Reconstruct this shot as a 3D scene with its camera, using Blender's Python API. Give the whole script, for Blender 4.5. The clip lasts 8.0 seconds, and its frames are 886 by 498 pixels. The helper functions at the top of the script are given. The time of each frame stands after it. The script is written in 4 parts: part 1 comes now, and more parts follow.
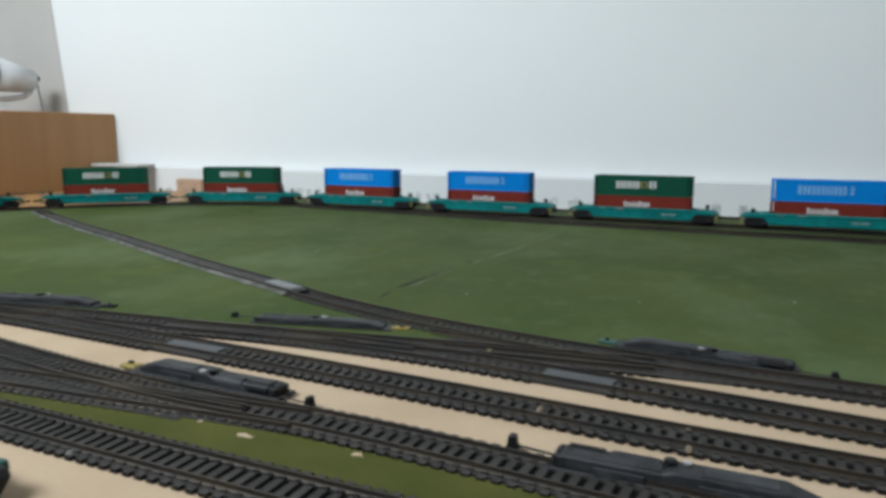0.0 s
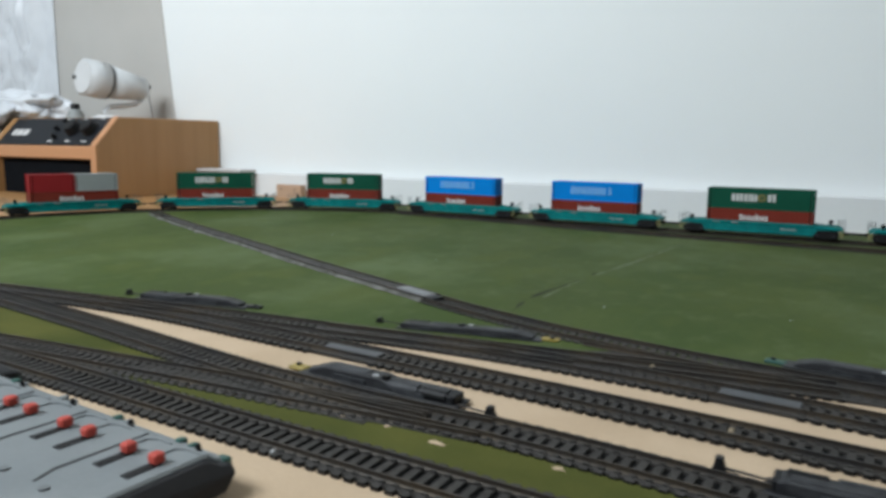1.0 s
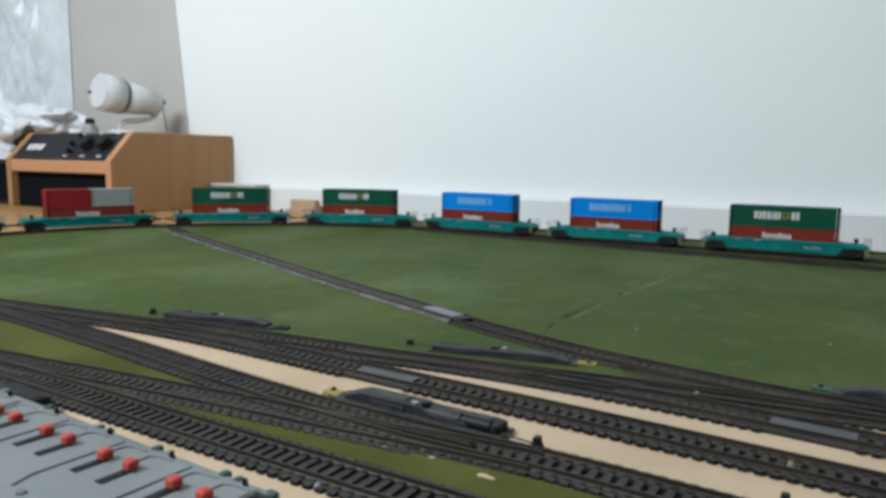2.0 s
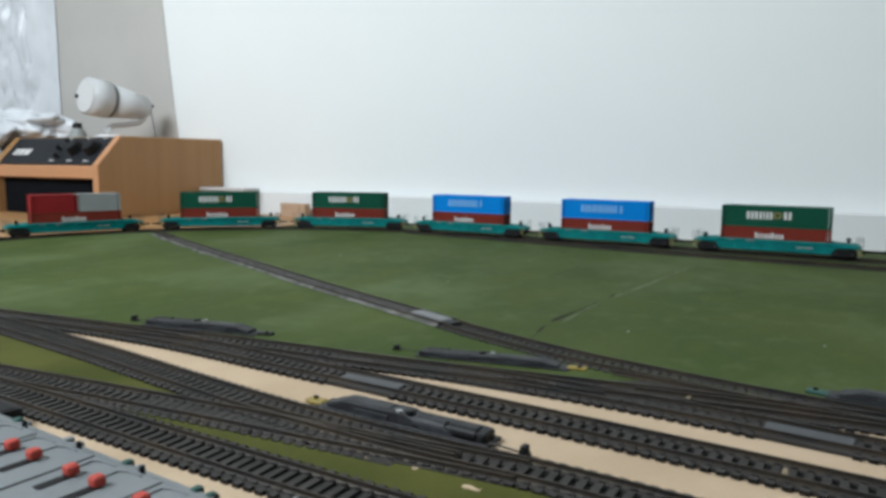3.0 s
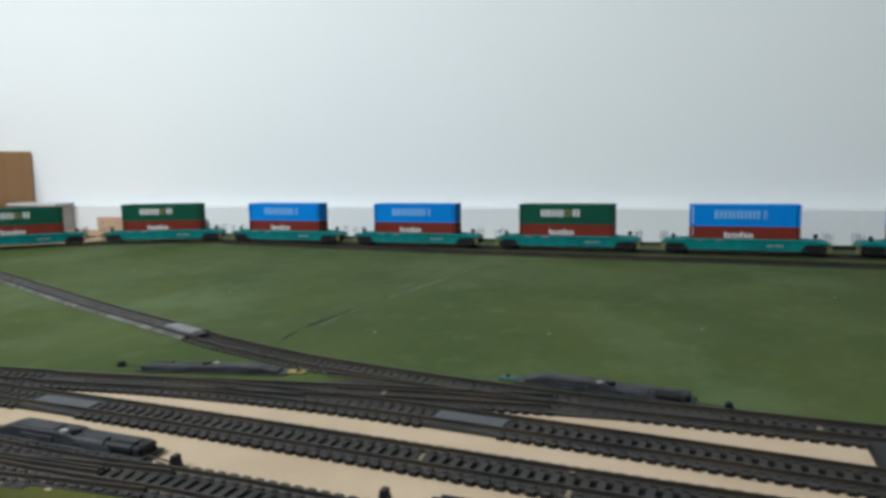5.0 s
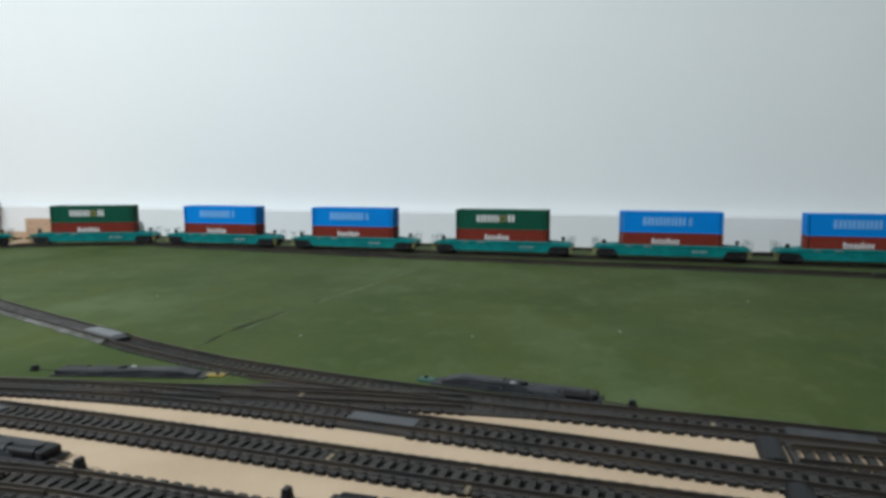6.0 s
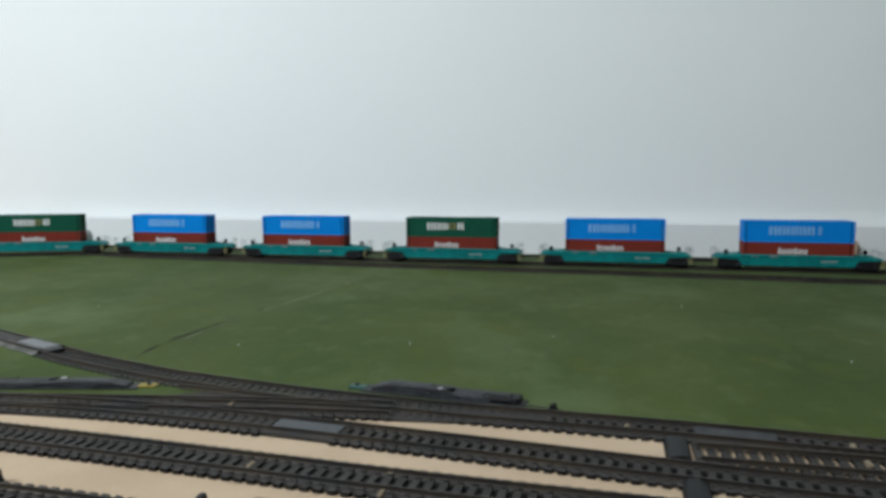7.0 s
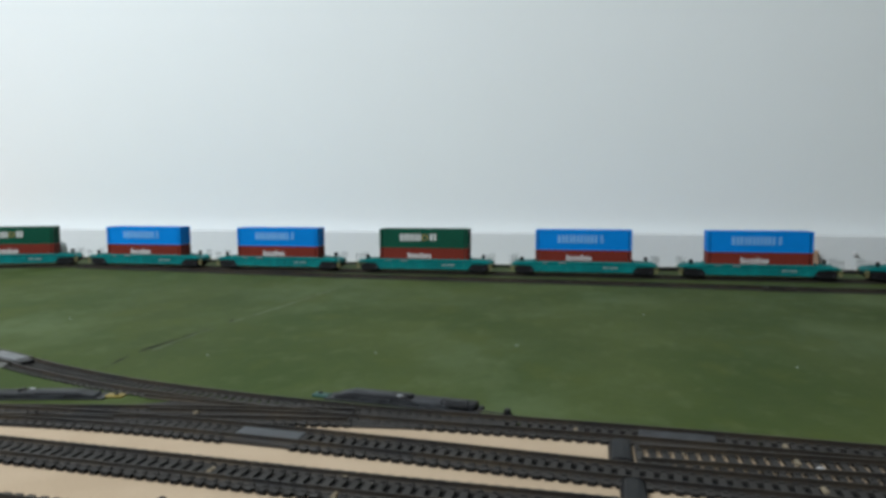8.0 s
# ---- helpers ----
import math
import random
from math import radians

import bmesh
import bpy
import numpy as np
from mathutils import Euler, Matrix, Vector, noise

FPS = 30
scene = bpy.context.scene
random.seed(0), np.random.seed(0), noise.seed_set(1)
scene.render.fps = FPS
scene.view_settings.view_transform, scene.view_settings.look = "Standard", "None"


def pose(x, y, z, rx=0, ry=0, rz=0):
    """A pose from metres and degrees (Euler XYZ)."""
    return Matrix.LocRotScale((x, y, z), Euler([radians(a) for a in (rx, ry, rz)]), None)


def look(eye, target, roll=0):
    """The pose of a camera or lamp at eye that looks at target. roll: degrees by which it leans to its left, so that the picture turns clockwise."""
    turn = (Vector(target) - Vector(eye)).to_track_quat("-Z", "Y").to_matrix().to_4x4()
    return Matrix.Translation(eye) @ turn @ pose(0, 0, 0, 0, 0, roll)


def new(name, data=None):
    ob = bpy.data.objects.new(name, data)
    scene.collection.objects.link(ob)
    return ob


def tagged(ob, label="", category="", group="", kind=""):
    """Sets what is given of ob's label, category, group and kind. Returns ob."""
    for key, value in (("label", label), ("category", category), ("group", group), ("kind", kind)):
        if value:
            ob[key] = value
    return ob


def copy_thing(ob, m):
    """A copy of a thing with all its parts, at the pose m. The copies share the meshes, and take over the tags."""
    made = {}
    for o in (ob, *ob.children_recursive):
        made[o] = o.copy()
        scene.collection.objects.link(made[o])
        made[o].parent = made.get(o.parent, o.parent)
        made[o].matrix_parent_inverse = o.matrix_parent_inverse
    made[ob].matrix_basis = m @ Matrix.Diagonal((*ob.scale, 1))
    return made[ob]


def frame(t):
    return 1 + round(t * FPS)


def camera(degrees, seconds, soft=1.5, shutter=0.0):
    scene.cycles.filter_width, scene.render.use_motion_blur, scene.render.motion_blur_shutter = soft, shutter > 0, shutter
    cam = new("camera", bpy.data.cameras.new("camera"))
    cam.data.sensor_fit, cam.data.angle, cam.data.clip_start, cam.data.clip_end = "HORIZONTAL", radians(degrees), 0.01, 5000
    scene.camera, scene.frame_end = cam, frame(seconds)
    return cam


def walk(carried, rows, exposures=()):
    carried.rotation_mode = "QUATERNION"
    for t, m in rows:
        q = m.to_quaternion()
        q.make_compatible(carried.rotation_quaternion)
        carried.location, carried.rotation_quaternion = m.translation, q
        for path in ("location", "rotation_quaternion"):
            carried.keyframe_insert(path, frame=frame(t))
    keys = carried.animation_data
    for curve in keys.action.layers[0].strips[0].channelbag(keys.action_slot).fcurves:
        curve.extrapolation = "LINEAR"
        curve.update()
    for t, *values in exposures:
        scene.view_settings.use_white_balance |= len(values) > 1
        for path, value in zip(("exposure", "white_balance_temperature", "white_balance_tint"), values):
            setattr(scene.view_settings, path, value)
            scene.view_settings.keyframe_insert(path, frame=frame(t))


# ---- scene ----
cam = camera(64.21, 8.0, soft=3.5, shutter=0.4)
# seconds, x, y, z in metres, pitch, lean and yaw in degrees
ROWS = [
    (0, 0.0265, -0.0104, 0.1236, -9.17, 0.06, 24.74),
    (0.5, 0.0041, -0.0196, 0.1247, -8.22, 0.21, 27.86),
    (1, -0.0220, -0.0318, 0.1232, -8.50, 0.61, 30.40),
    (1.5, -0.0393, -0.0345, 0.1268, -7.60, 0.70, 30.96),
    (3, -0.0429, -0.0215, 0.1253, -7.17, 0.35, 30.36),
    (3.5, -0.0290, -0.0136, 0.1265, -7.26, 0.28, 28.46),
    (4, 0.0000, 0.0000, 0.1280, -7.01, -0.42, 25.90),
    (4.5, 0.0299, 0.0082, 0.1275, -6.96, -0.90, 23.02),
    (5, 0.0506, 0.0151, 0.1256, -6.81, -1.01, 20.41),
    (6.5, 0.0791, 0.0118, 0.1263, -6.27, -0.03, 14.79),
    (7, 0.0928, 0.0096, 0.1284, -5.96, -0.27, 13.50),
    (7.5, 0.1033, 0.0032, 0.1314, -5.40, -0.25, 12.60),
    (8, 0.1098, -0.0030, 0.1314, -5.17, -0.33, 12.03),
]
walk(cam, [(t, pose(x, y, z, 90, 0, yaw) @ pose(0, 0, 0, pitch, 0, lean)) for t, x, y, z, pitch, lean, yaw in ROWS])

# ---- light ----
world = bpy.data.worlds.new("world")
scene.world = world
world.use_nodes = True
world.node_tree.nodes["Background"].inputs[0].default_value = (0.75, 0.86, 1.0, 1)
world.node_tree.nodes["Background"].inputs[1].default_value = 0.15
scene.view_settings.exposure = 0.0


def area_lamp(name, eye, target, sx, sy, watts, colour):
    data = bpy.data.lights.new(name, "AREA")
    data.shape, data.size, data.size_y, data.energy, data.color = "RECTANGLE", sx, sy, watts, colour
    ob = new(name, data)
    ob.matrix_world = look(eye, target)
    return ob


# unseen overhead room light, its place chosen to suit the brightness
area_lamp("unseen_room_light", (-1.10, -0.72, 1.44), (-1.05, -0.32, 0.9), 1.4, 0.7, 61.0, (0.855, 0.94, 1.0))
# weak light from the left, as from an assumed side window
area_lamp("assumed_side_light", (-2.36, 0.35, 0.75), (-1.0, 0.55, 0.2), 1.1, 1.2, 1.5, (0.82, 0.94, 1.0))


# ---- materials ----
def mat(name, base, rough=0.6, metal=0.0, vary=0.15, coarse=12.0, fine=250.0, bump=0.1, dist=0.0004, tint=None, spread=0.0, ior=1.45, spec=0.5):
    """Base colour that wanders at two scales towards tint, fine relief, and a random shade for each object."""
    m = bpy.data.materials.new(name)
    m.use_nodes = True
    nt = m.node_tree
    n, lk = nt.nodes, nt.links.new
    bsdf = n["Principled BSDF"]
    tc = n.new("ShaderNodeTexCoord")
    a, b = n.new("ShaderNodeTexNoise"), n.new("ShaderNodeTexNoise")
    a.inputs["Scale"].default_value, a.inputs["Detail"].default_value = coarse, 4
    b.inputs["Scale"].default_value, b.inputs["Detail"].default_value = fine, 3
    lk(tc.outputs["Object"], a.inputs["Vector"])
    lk(tc.outputs["Object"], b.inputs["Vector"])
    ramp = n.new("ShaderNodeMapRange")
    ramp.inputs["From Min"].default_value, ramp.inputs["From Max"].default_value = 0.35, 0.65
    lk(a.outputs["Fac"], ramp.inputs["Value"])
    tint = tint or tuple(c * (1 - vary) for c in base)
    mix = n.new("ShaderNodeMix")
    mix.data_type = "RGBA"
    mix.inputs[6].default_value, mix.inputs[7].default_value = (*base, 1), (*tint, 1)
    lk(ramp.outputs[0], mix.inputs[0])
    grain = n.new("ShaderNodeMapRange")
    grain.inputs["To Min"].default_value, grain.inputs["To Max"].default_value = 1 - vary, 1 + vary
    lk(b.outputs["Fac"], grain.inputs["Value"])
    info = n.new("ShaderNodeObjectInfo")
    each = n.new("ShaderNodeMapRange")
    each.inputs["To Min"].default_value, each.inputs["To Max"].default_value = 1 - spread, 1 + spread
    lk(info.outputs["Random"], each.inputs["Value"])
    mul = n.new("ShaderNodeMath")
    mul.operation = "MULTIPLY"
    lk(grain.outputs[0], mul.inputs[0])
    lk(each.outputs[0], mul.inputs[1])
    scale = n.new("ShaderNodeVectorMath")
    scale.operation = "SCALE"
    lk(mix.outputs[2], scale.inputs[0])
    lk(mul.outputs[0], scale.inputs["Scale"])
    lk(scale.outputs[0], bsdf.inputs["Base Color"])
    bsdf.inputs["Roughness"].default_value, bsdf.inputs["Metallic"].default_value = rough, metal
    bsdf.inputs["IOR"].default_value, bsdf.inputs["Specular IOR Level"].default_value = ior, spec
    if bump:
        bp = n.new("ShaderNodeBump")
        bp.inputs["Strength"].default_value, bp.inputs["Distance"].default_value = bump, dist
        lk(b.outputs["Fac"], bp.inputs["Height"])
        lk(bp.outputs[0], bsdf.inputs["Normal"])
    return m


def wood(name, base, dark, axis, rough=0.45):
    m = mat(name, base, rough, tint=dark, coarse=6, fine=120, vary=0.08, bump=0.08)
    nt = m.node_tree
    mp = nt.nodes.new("ShaderNodeMapping")
    stretch = [30, 30, 30]
    stretch[axis] = 1.2
    mp.inputs["Scale"].default_value = stretch
    tc = [x for x in nt.nodes if x.type == "TEX_COORD"][0]
    nt.links.new(tc.outputs["Object"], mp.inputs["Vector"])
    for x in [x for x in nt.nodes if x.type == "TEX_NOISE"]:
        nt.links.new(mp.outputs[0], x.inputs["Vector"])
        x.inputs["Scale"].default_value /= 6
    return m


def field_paint():
    """Hand-painted grass: three greens in blotches, dusty streaks along the wall's direction, fine tooth."""
    m = mat("green_field_paint", (0.0666, 0.0900, 0.0234), 0.75, vary=0.2, coarse=5, fine=330, bump=0.35, tint=(0.0450, 0.0666, 0.0171), spec=0.15)
    nt = m.node_tree
    n, lk = nt.nodes, nt.links.new
    bsdf = n["Principled BSDF"]
    old = bsdf.inputs["Base Color"].links[0].from_socket
    tc = [x for x in n if x.type == "TEX_COORD"][0]
    mp = n.new("ShaderNodeMapping")
    mp.inputs["Scale"].default_value = (4.8, 3.4, 1.0)
    mp.inputs["Rotation"].default_value = (0, 0, 0.1)
    lk(tc.outputs["Object"], mp.inputs["Vector"])
    for scale, lo, hi, colour, most in ((1.0, 0.46, 0.66, (0.0864, 0.1188, 0.0504), 0.85), (1.7, 0.46, 0.58, (0.0378, 0.0630, 0.0135), 0.85), (3.4, 0.50, 0.66, (0.0720, 0.0900, 0.0198), 0.6), (9.0, 0.54, 0.74, (0.1170, 0.1422, 0.0684), 0.35)):
        tx = n.new("ShaderNodeTexNoise")
        tx.inputs["Scale"].default_value, tx.inputs["Detail"].default_value, tx.inputs["Roughness"].default_value = scale, 6, 0.62
        lk(mp.outputs[0], tx.inputs["Vector"])
        rg = n.new("ShaderNodeMapRange")
        rg.inputs["From Min"].default_value, rg.inputs["From Max"].default_value, rg.inputs["To Max"].default_value = lo, hi, most
        lk(tx.outputs["Fac"], rg.inputs["Value"])
        mx = n.new("ShaderNodeMix")
        mx.data_type = "RGBA"
        mx.inputs[7].default_value = (*colour, 1)
        lk(rg.outputs[0], mx.inputs[0])
        lk(old, mx.inputs[6])
        old = mx.outputs[2]
    lk(old, bsdf.inputs["Base Color"])
    return m


M_WALL = mat("wall_paint", (0.78, 0.80, 0.80), 0.75, vary=0.015, coarse=3, fine=400, bump=0.05)
M_BOARD_WHITE = mat("white_board_paint", (0.74, 0.75, 0.75), 0.6, vary=0.03, coarse=5, fine=200, bump=0.05)
M_CEIL = mat("ceiling_paint", (0.8, 0.8, 0.79), 0.9, vary=0.02)
M_FLOOR = mat("floor_tile_glaze", (0.4, 0.36, 0.31), 0.5, vary=0.1)
M_GREEN = field_paint()
M_OLIVE = mat("olive_scatter", (0.082, 0.084, 0.022), 0.9, vary=0.25, coarse=20, fine=900, bump=0.5, tint=(0.052, 0.060, 0.015), spec=0.1)
M_PLY = mat("bare_fibreboard", (0.510, 0.388, 0.272), 0.75, vary=0.08, coarse=14, fine=600, bump=0.12, tint=(0.435, 0.325, 0.220), spec=0.2)
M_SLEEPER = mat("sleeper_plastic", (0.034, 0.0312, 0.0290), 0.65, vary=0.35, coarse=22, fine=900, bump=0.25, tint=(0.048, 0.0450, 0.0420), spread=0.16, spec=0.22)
M_SLEEPER_SIDE = mat("darker_sleeper_plastic", (0.012, 0.0112, 0.0105), 0.6, vary=0.3, coarse=60, spec=0.2)
M_RAIL = mat("weathered_rail", (0.052, 0.040, 0.028), 0.5, 0.3, vary=0.3, coarse=25, fine=700, tint=(0.027, 0.025, 0.024), spec=0.25)
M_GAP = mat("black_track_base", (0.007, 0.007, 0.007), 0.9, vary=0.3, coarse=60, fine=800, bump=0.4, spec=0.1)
M_BED = mat("dark_roadbed", (0.034, 0.032, 0.027), 0.9, vary=0.3, coarse=25, fine=800, bump=0.5, spec=0.1)
M_GREYBED = mat("grey_roadbed", (0.092, 0.088, 0.083), 0.9, vary=0.5, coarse=110, fine=800, bump=0.4, spec=0.1)
M_INSERT = mat("grey_insert_plastic", (0.062, 0.066, 0.072), 0.5, vary=0.15, coarse=60)
M_MOTOR = mat("black_machine_plastic", (0.016, 0.016, 0.018), 0.5, vary=0.45, coarse=95, fine=600, tint=(0.036, 0.037, 0.040), spec=0.2)
M_DARK = mat("black_plastic", (0.009, 0.009, 0.010), 0.5, vary=0.2, coarse=60, spec=0.25)
M_STEEL = mat("bright_metal", (0.55, 0.55, 0.56), 0.3, 1.0, vary=0.1)
M_PLATE = mat("dusty_dark_plate", (0.020, 0.021, 0.024), 0.5, vary=0.4, coarse=120, tint=(0.042, 0.044, 0.048), spec=0.25)
M_YELLOW = mat("yellow_plastic", (0.28, 0.205, 0.04), 0.5, vary=0.2, coarse=200)
M_TEALBIT = mat("green_terminal_plastic", (0.03, 0.095, 0.08), 0.55, vary=0.3, coarse=200)
M_TEAL = mat("teal_wagon_paint", (0.005, 0.200, 0.195), 0.5, vary=0.12, coarse=60, fine=700, tint=(0.004, 0.140, 0.140), spread=0.06, spec=0.1)
M_BLUE = mat("blue_container_paint", (0.002, 0.205, 0.62), 0.5, vary=0.05, coarse=30, spread=0.04, spec=0.08)
M_GREENC = mat("green_container_paint", (0.008, 0.075, 0.045), 0.5, vary=0.08, coarse=30, spread=0.05, spec=0.08)
M_RUST = mat("oxide_red_container_paint", (0.18, 0.030, 0.020), 0.5, vary=0.1, coarse=30, spread=0.06, spec=0.08)
M_RED = mat("red_container_paint", (0.24, 0.020, 0.022), 0.5, vary=0.08, coarse=30, spec=0.08)
M_GREY = mat("grey_container_paint", (0.27, 0.29, 0.29), 0.5, vary=0.08, coarse=30)
M_WHITE = mat("white_print", (0.58, 0.57, 0.56), 0.5, vary=0.05)
M_PALE = mat("pale_blue_print", (0.17, 0.38, 0.68), 0.5, vary=0.05)
M_GOLD = mat("gold_print", (0.35, 0.24, 0.07), 0.5, vary=0.1)
M_CREAM = mat("cream_step_paint", (0.26, 0.23, 0.10), 0.5, vary=0.15, coarse=300)
M_RAILING = mat("grey_wire_railing", (0.10, 0.105, 0.105), 0.5, vary=0.2, coarse=200)
M_LOCO = mat("light_grey_locomotive_paint", (0.46, 0.48, 0.49), 0.45, vary=0.1, coarse=40)
M_PANEL = mat("grey_control_plastic", (0.20, 0.215, 0.22), 0.55, vary=0.07, coarse=30, fine=700, tint=(0.165, 0.18, 0.188), spec=0.25)
M_END_SHADE = mat("end_shade_plastic", (0.030, 0.030, 0.032), 0.6, vary=0.15, coarse=40, spec=0.2)
M_DUST = mat("pale_dusty_ballast", (0.165, 0.160, 0.152), 0.95, vary=0.45, coarse=70, fine=600, bump=0.4, tint=(0.070, 0.070, 0.060), spec=0.1)
M_PALEINS = mat("pale_grey_insert_plastic", (0.20, 0.205, 0.21), 0.55, vary=0.2, coarse=90, spec=0.2)
M_GROOVE = mat("groove_shade_plastic", (0.135, 0.145, 0.15), 0.6, vary=0.1)
M_KNOB = mat("orange_red_knob", (0.44, 0.058, 0.040), 0.7, vary=0.1, coarse=200)
M_WOOD = wood("brown_wood_veneer", (0.365, 0.196, 0.078), (0.320, 0.168, 0.064), 2)
M_WOODTRIM = wood("orange_wood_trim", (0.52, 0.26, 0.13), (0.46, 0.225, 0.105), 0)
M_OFFCUT = wood("pale_wood_offcut", (0.46, 0.32, 0.22), (0.40, 0.26, 0.17), 0, 0.7)
M_CLOTH = mat("grey_curtain_cloth", (0.47, 0.455, 0.43), 0.9, vary=0.05, coarse=8, fine=900, bump=0.2)
M_CANWHITE = mat("white_lamp_enamel", (0.58, 0.59, 0.60), 0.35, vary=0.04, coarse=15)
M_FACE = mat("black_console_face", (0.018, 0.020, 0.024), 0.5, vary=0.15, coarse=30, spec=0.15)
M_CONCEAL = mat("black_speaker_cloth", (0.007, 0.008, 0.010), 0.95, vary=0.2, coarse=60, fine=1200, bump=0.4, spec=0.05)
M_SHEET = mat("white_plastic_sheet", (0.66, 0.685, 0.72), 0.27, vary=0.06, coarse=14, fine=40, bump=0.08, dist=0.002)


# ---- small builders ----
def put(name, bm, material, parent=None, m=None, label="", smooth=False):
    me = bpy.data.meshes.new(name)
    bm.to_mesh(me)
    bm.free()
    me.materials.append(material)
    if smooth:
        me.shade_smooth()
    ob = new(name, me)
    if parent:
        ob.parent = parent
    if m:
        ob.matrix_basis = m
    if label:
        ob["label"] = label
    return ob


def part(name, bm, material, parent, label="", m=None, smooth=False):
    return put(name, bm, material, parent, m, label, smooth)


def empty(name, m=None):
    ob = new(name)
    ob.empty_display_size = 0.02
    if m:
        ob.matrix_basis = m
    return ob


def box(x0, x1, y0, y1, z0, z1, bevel=0.0, bm=None, segments=1):
    bm = bm or bmesh.new()
    tmp = bmesh.new() if bm.verts else bm
    bmesh.ops.create_cube(tmp, size=1.0)
    for v in tmp.verts:
        v.co = Vector((x0 + (v.co.x + 0.5) * (x1 - x0), y0 + (v.co.y + 0.5) * (y1 - y0), z0 + (v.co.z + 0.5) * (z1 - z0)))
    if bevel:
        bmesh.ops.bevel(tmp, geom=tmp.edges[:], offset=bevel, segments=segments, profile=0.6, affect="EDGES")
    if tmp is not bm:
        join(bm, tmp)
    return bm


def join(bm, other):
    me = bpy.data.meshes.new("scratch")
    other.to_mesh(me)
    other.free()
    bm.from_mesh(me)
    bpy.data.meshes.remove(me)


def extrude(outline, y0, y1, axis="y", bevel=0.0):
    """A solid from an outline in (x, z), drawn out along y; axis 'x': outline in (y, z); 'z': outline in (x, y)."""
    bm = bmesh.new()

    def at(a, b, c):
        return {"y": (a, c, b), "x": (c, a, b), "z": (a, b, c)}[axis]

    lo = [bm.verts.new(at(a, b, y0)) for a, b in outline]
    hi = [bm.verts.new(at(a, b, y1)) for a, b in outline]
    bm.faces.new(lo)
    bm.faces.new(hi[::-1])
    k = len(outline)
    for i in range(k):
        bm.faces.new((lo[i], hi[i], hi[(i + 1) % k], lo[(i + 1) % k]))
    bmesh.ops.recalc_face_normals(bm, faces=bm.faces[:])
    if bevel:
        bmesh.ops.bevel(bm, geom=bm.edges[:], offset=bevel, segments=1, affect="EDGES")
    return bm


def tube(radius, length, m=None, sides=16, radius2=None, bevel=0.0):
    bm = bmesh.new()
    bmesh.ops.create_cone(bm, cap_ends=True, segments=sides, radius1=radius, radius2=radius if radius2 is None else radius2, depth=length)
    if bevel:
        rims = [e for e in bm.edges if abs(e.verts[0].co.z - e.verts[1].co.z) < 1e-7]
        bmesh.ops.bevel(bm, geom=rims, offset=bevel, segments=2, affect="EDGES")
    if m:
        bmesh.ops.transform(bm, matrix=m, verts=bm.verts)
    return bm


def wire(points, radius, sides=6):
    """A thin round wire along points."""
    bm = bmesh.new()
    pts = [Vector(p) for p in points]
    rings = []
    for i, p in enumerate(pts):
        d = (pts[min(i + 1, len(pts) - 1)] - pts[max(i - 1, 0)]).normalized()
        q = d.to_track_quat("Z", "Y").to_matrix()
        rings.append([bm.verts.new(p + q @ Vector((radius * math.cos(2 * math.pi * k / sides), radius * math.sin(2 * math.pi * k / sides), 0))) for k in range(sides)])
    for a, b in zip(rings, rings[1:]):
        for k in range(sides):
            bm.faces.new((a[k], a[(k + 1) % sides], b[(k + 1) % sides], b[k]))
    bm.faces.new(rings[0][::-1])
    bm.faces.new(rings[-1])
    return bm


def curve_through(points, step=0.004):
    """Evenly spaced points on a smooth line through points."""
    p = [Vector(q) for q in points]
    p = [2 * p[0] - p[1]] + p + [2 * p[-1] - p[-2]]
    dense = []
    for a, b, c, d in zip(p, p[1:], p[2:], p[3:]):
        for i in range(40):
            t = i / 40
            dense.append(0.5 * (2 * b + (c - a) * t + (2 * a - 5 * b + 4 * c - d) * t * t + (3 * b - a - 3 * c + d) * t ** 3))
    dense.append(p[-2])
    out, gap = [dense[0]], 0.0
    for a, b in zip(dense, dense[1:]):
        length = (b - a).length
        while length > 1e-9 and gap + length >= step:
            a = a + (b - a) * ((step - gap) / length)
            length = (b - a).length
            out.append(a)
            gap = 0.0
        gap += length
    return out


def sides_of(line):
    """Points with the unit vector to their left."""
    for i, p in enumerate(line):
        d = (line[min(i + 1, len(line) - 1)] - line[max(i - 1, 0)]).normalized()
        yield p, Vector((-d.y, d.x))


def sweep(line, section):
    """A bar along a line on the ground; section: (sideways, z) corners."""
    bm = bmesh.new()
    rings = [[bm.verts.new((p.x + n.x * a, p.y + n.y * a, z)) for a, z in section] for p, n in sides_of(line)]
    k = len(section)
    for a, b in zip(rings, rings[1:]):
        for i in range(k):
            bm.faces.new((a[i], b[i], b[(i + 1) % k], a[(i + 1) % k]))
    bm.faces.new(rings[0])
    bm.faces.new(rings[-1][::-1])
    bmesh.ops.recalc_face_normals(bm, faces=bm.faces[:])
    return bm


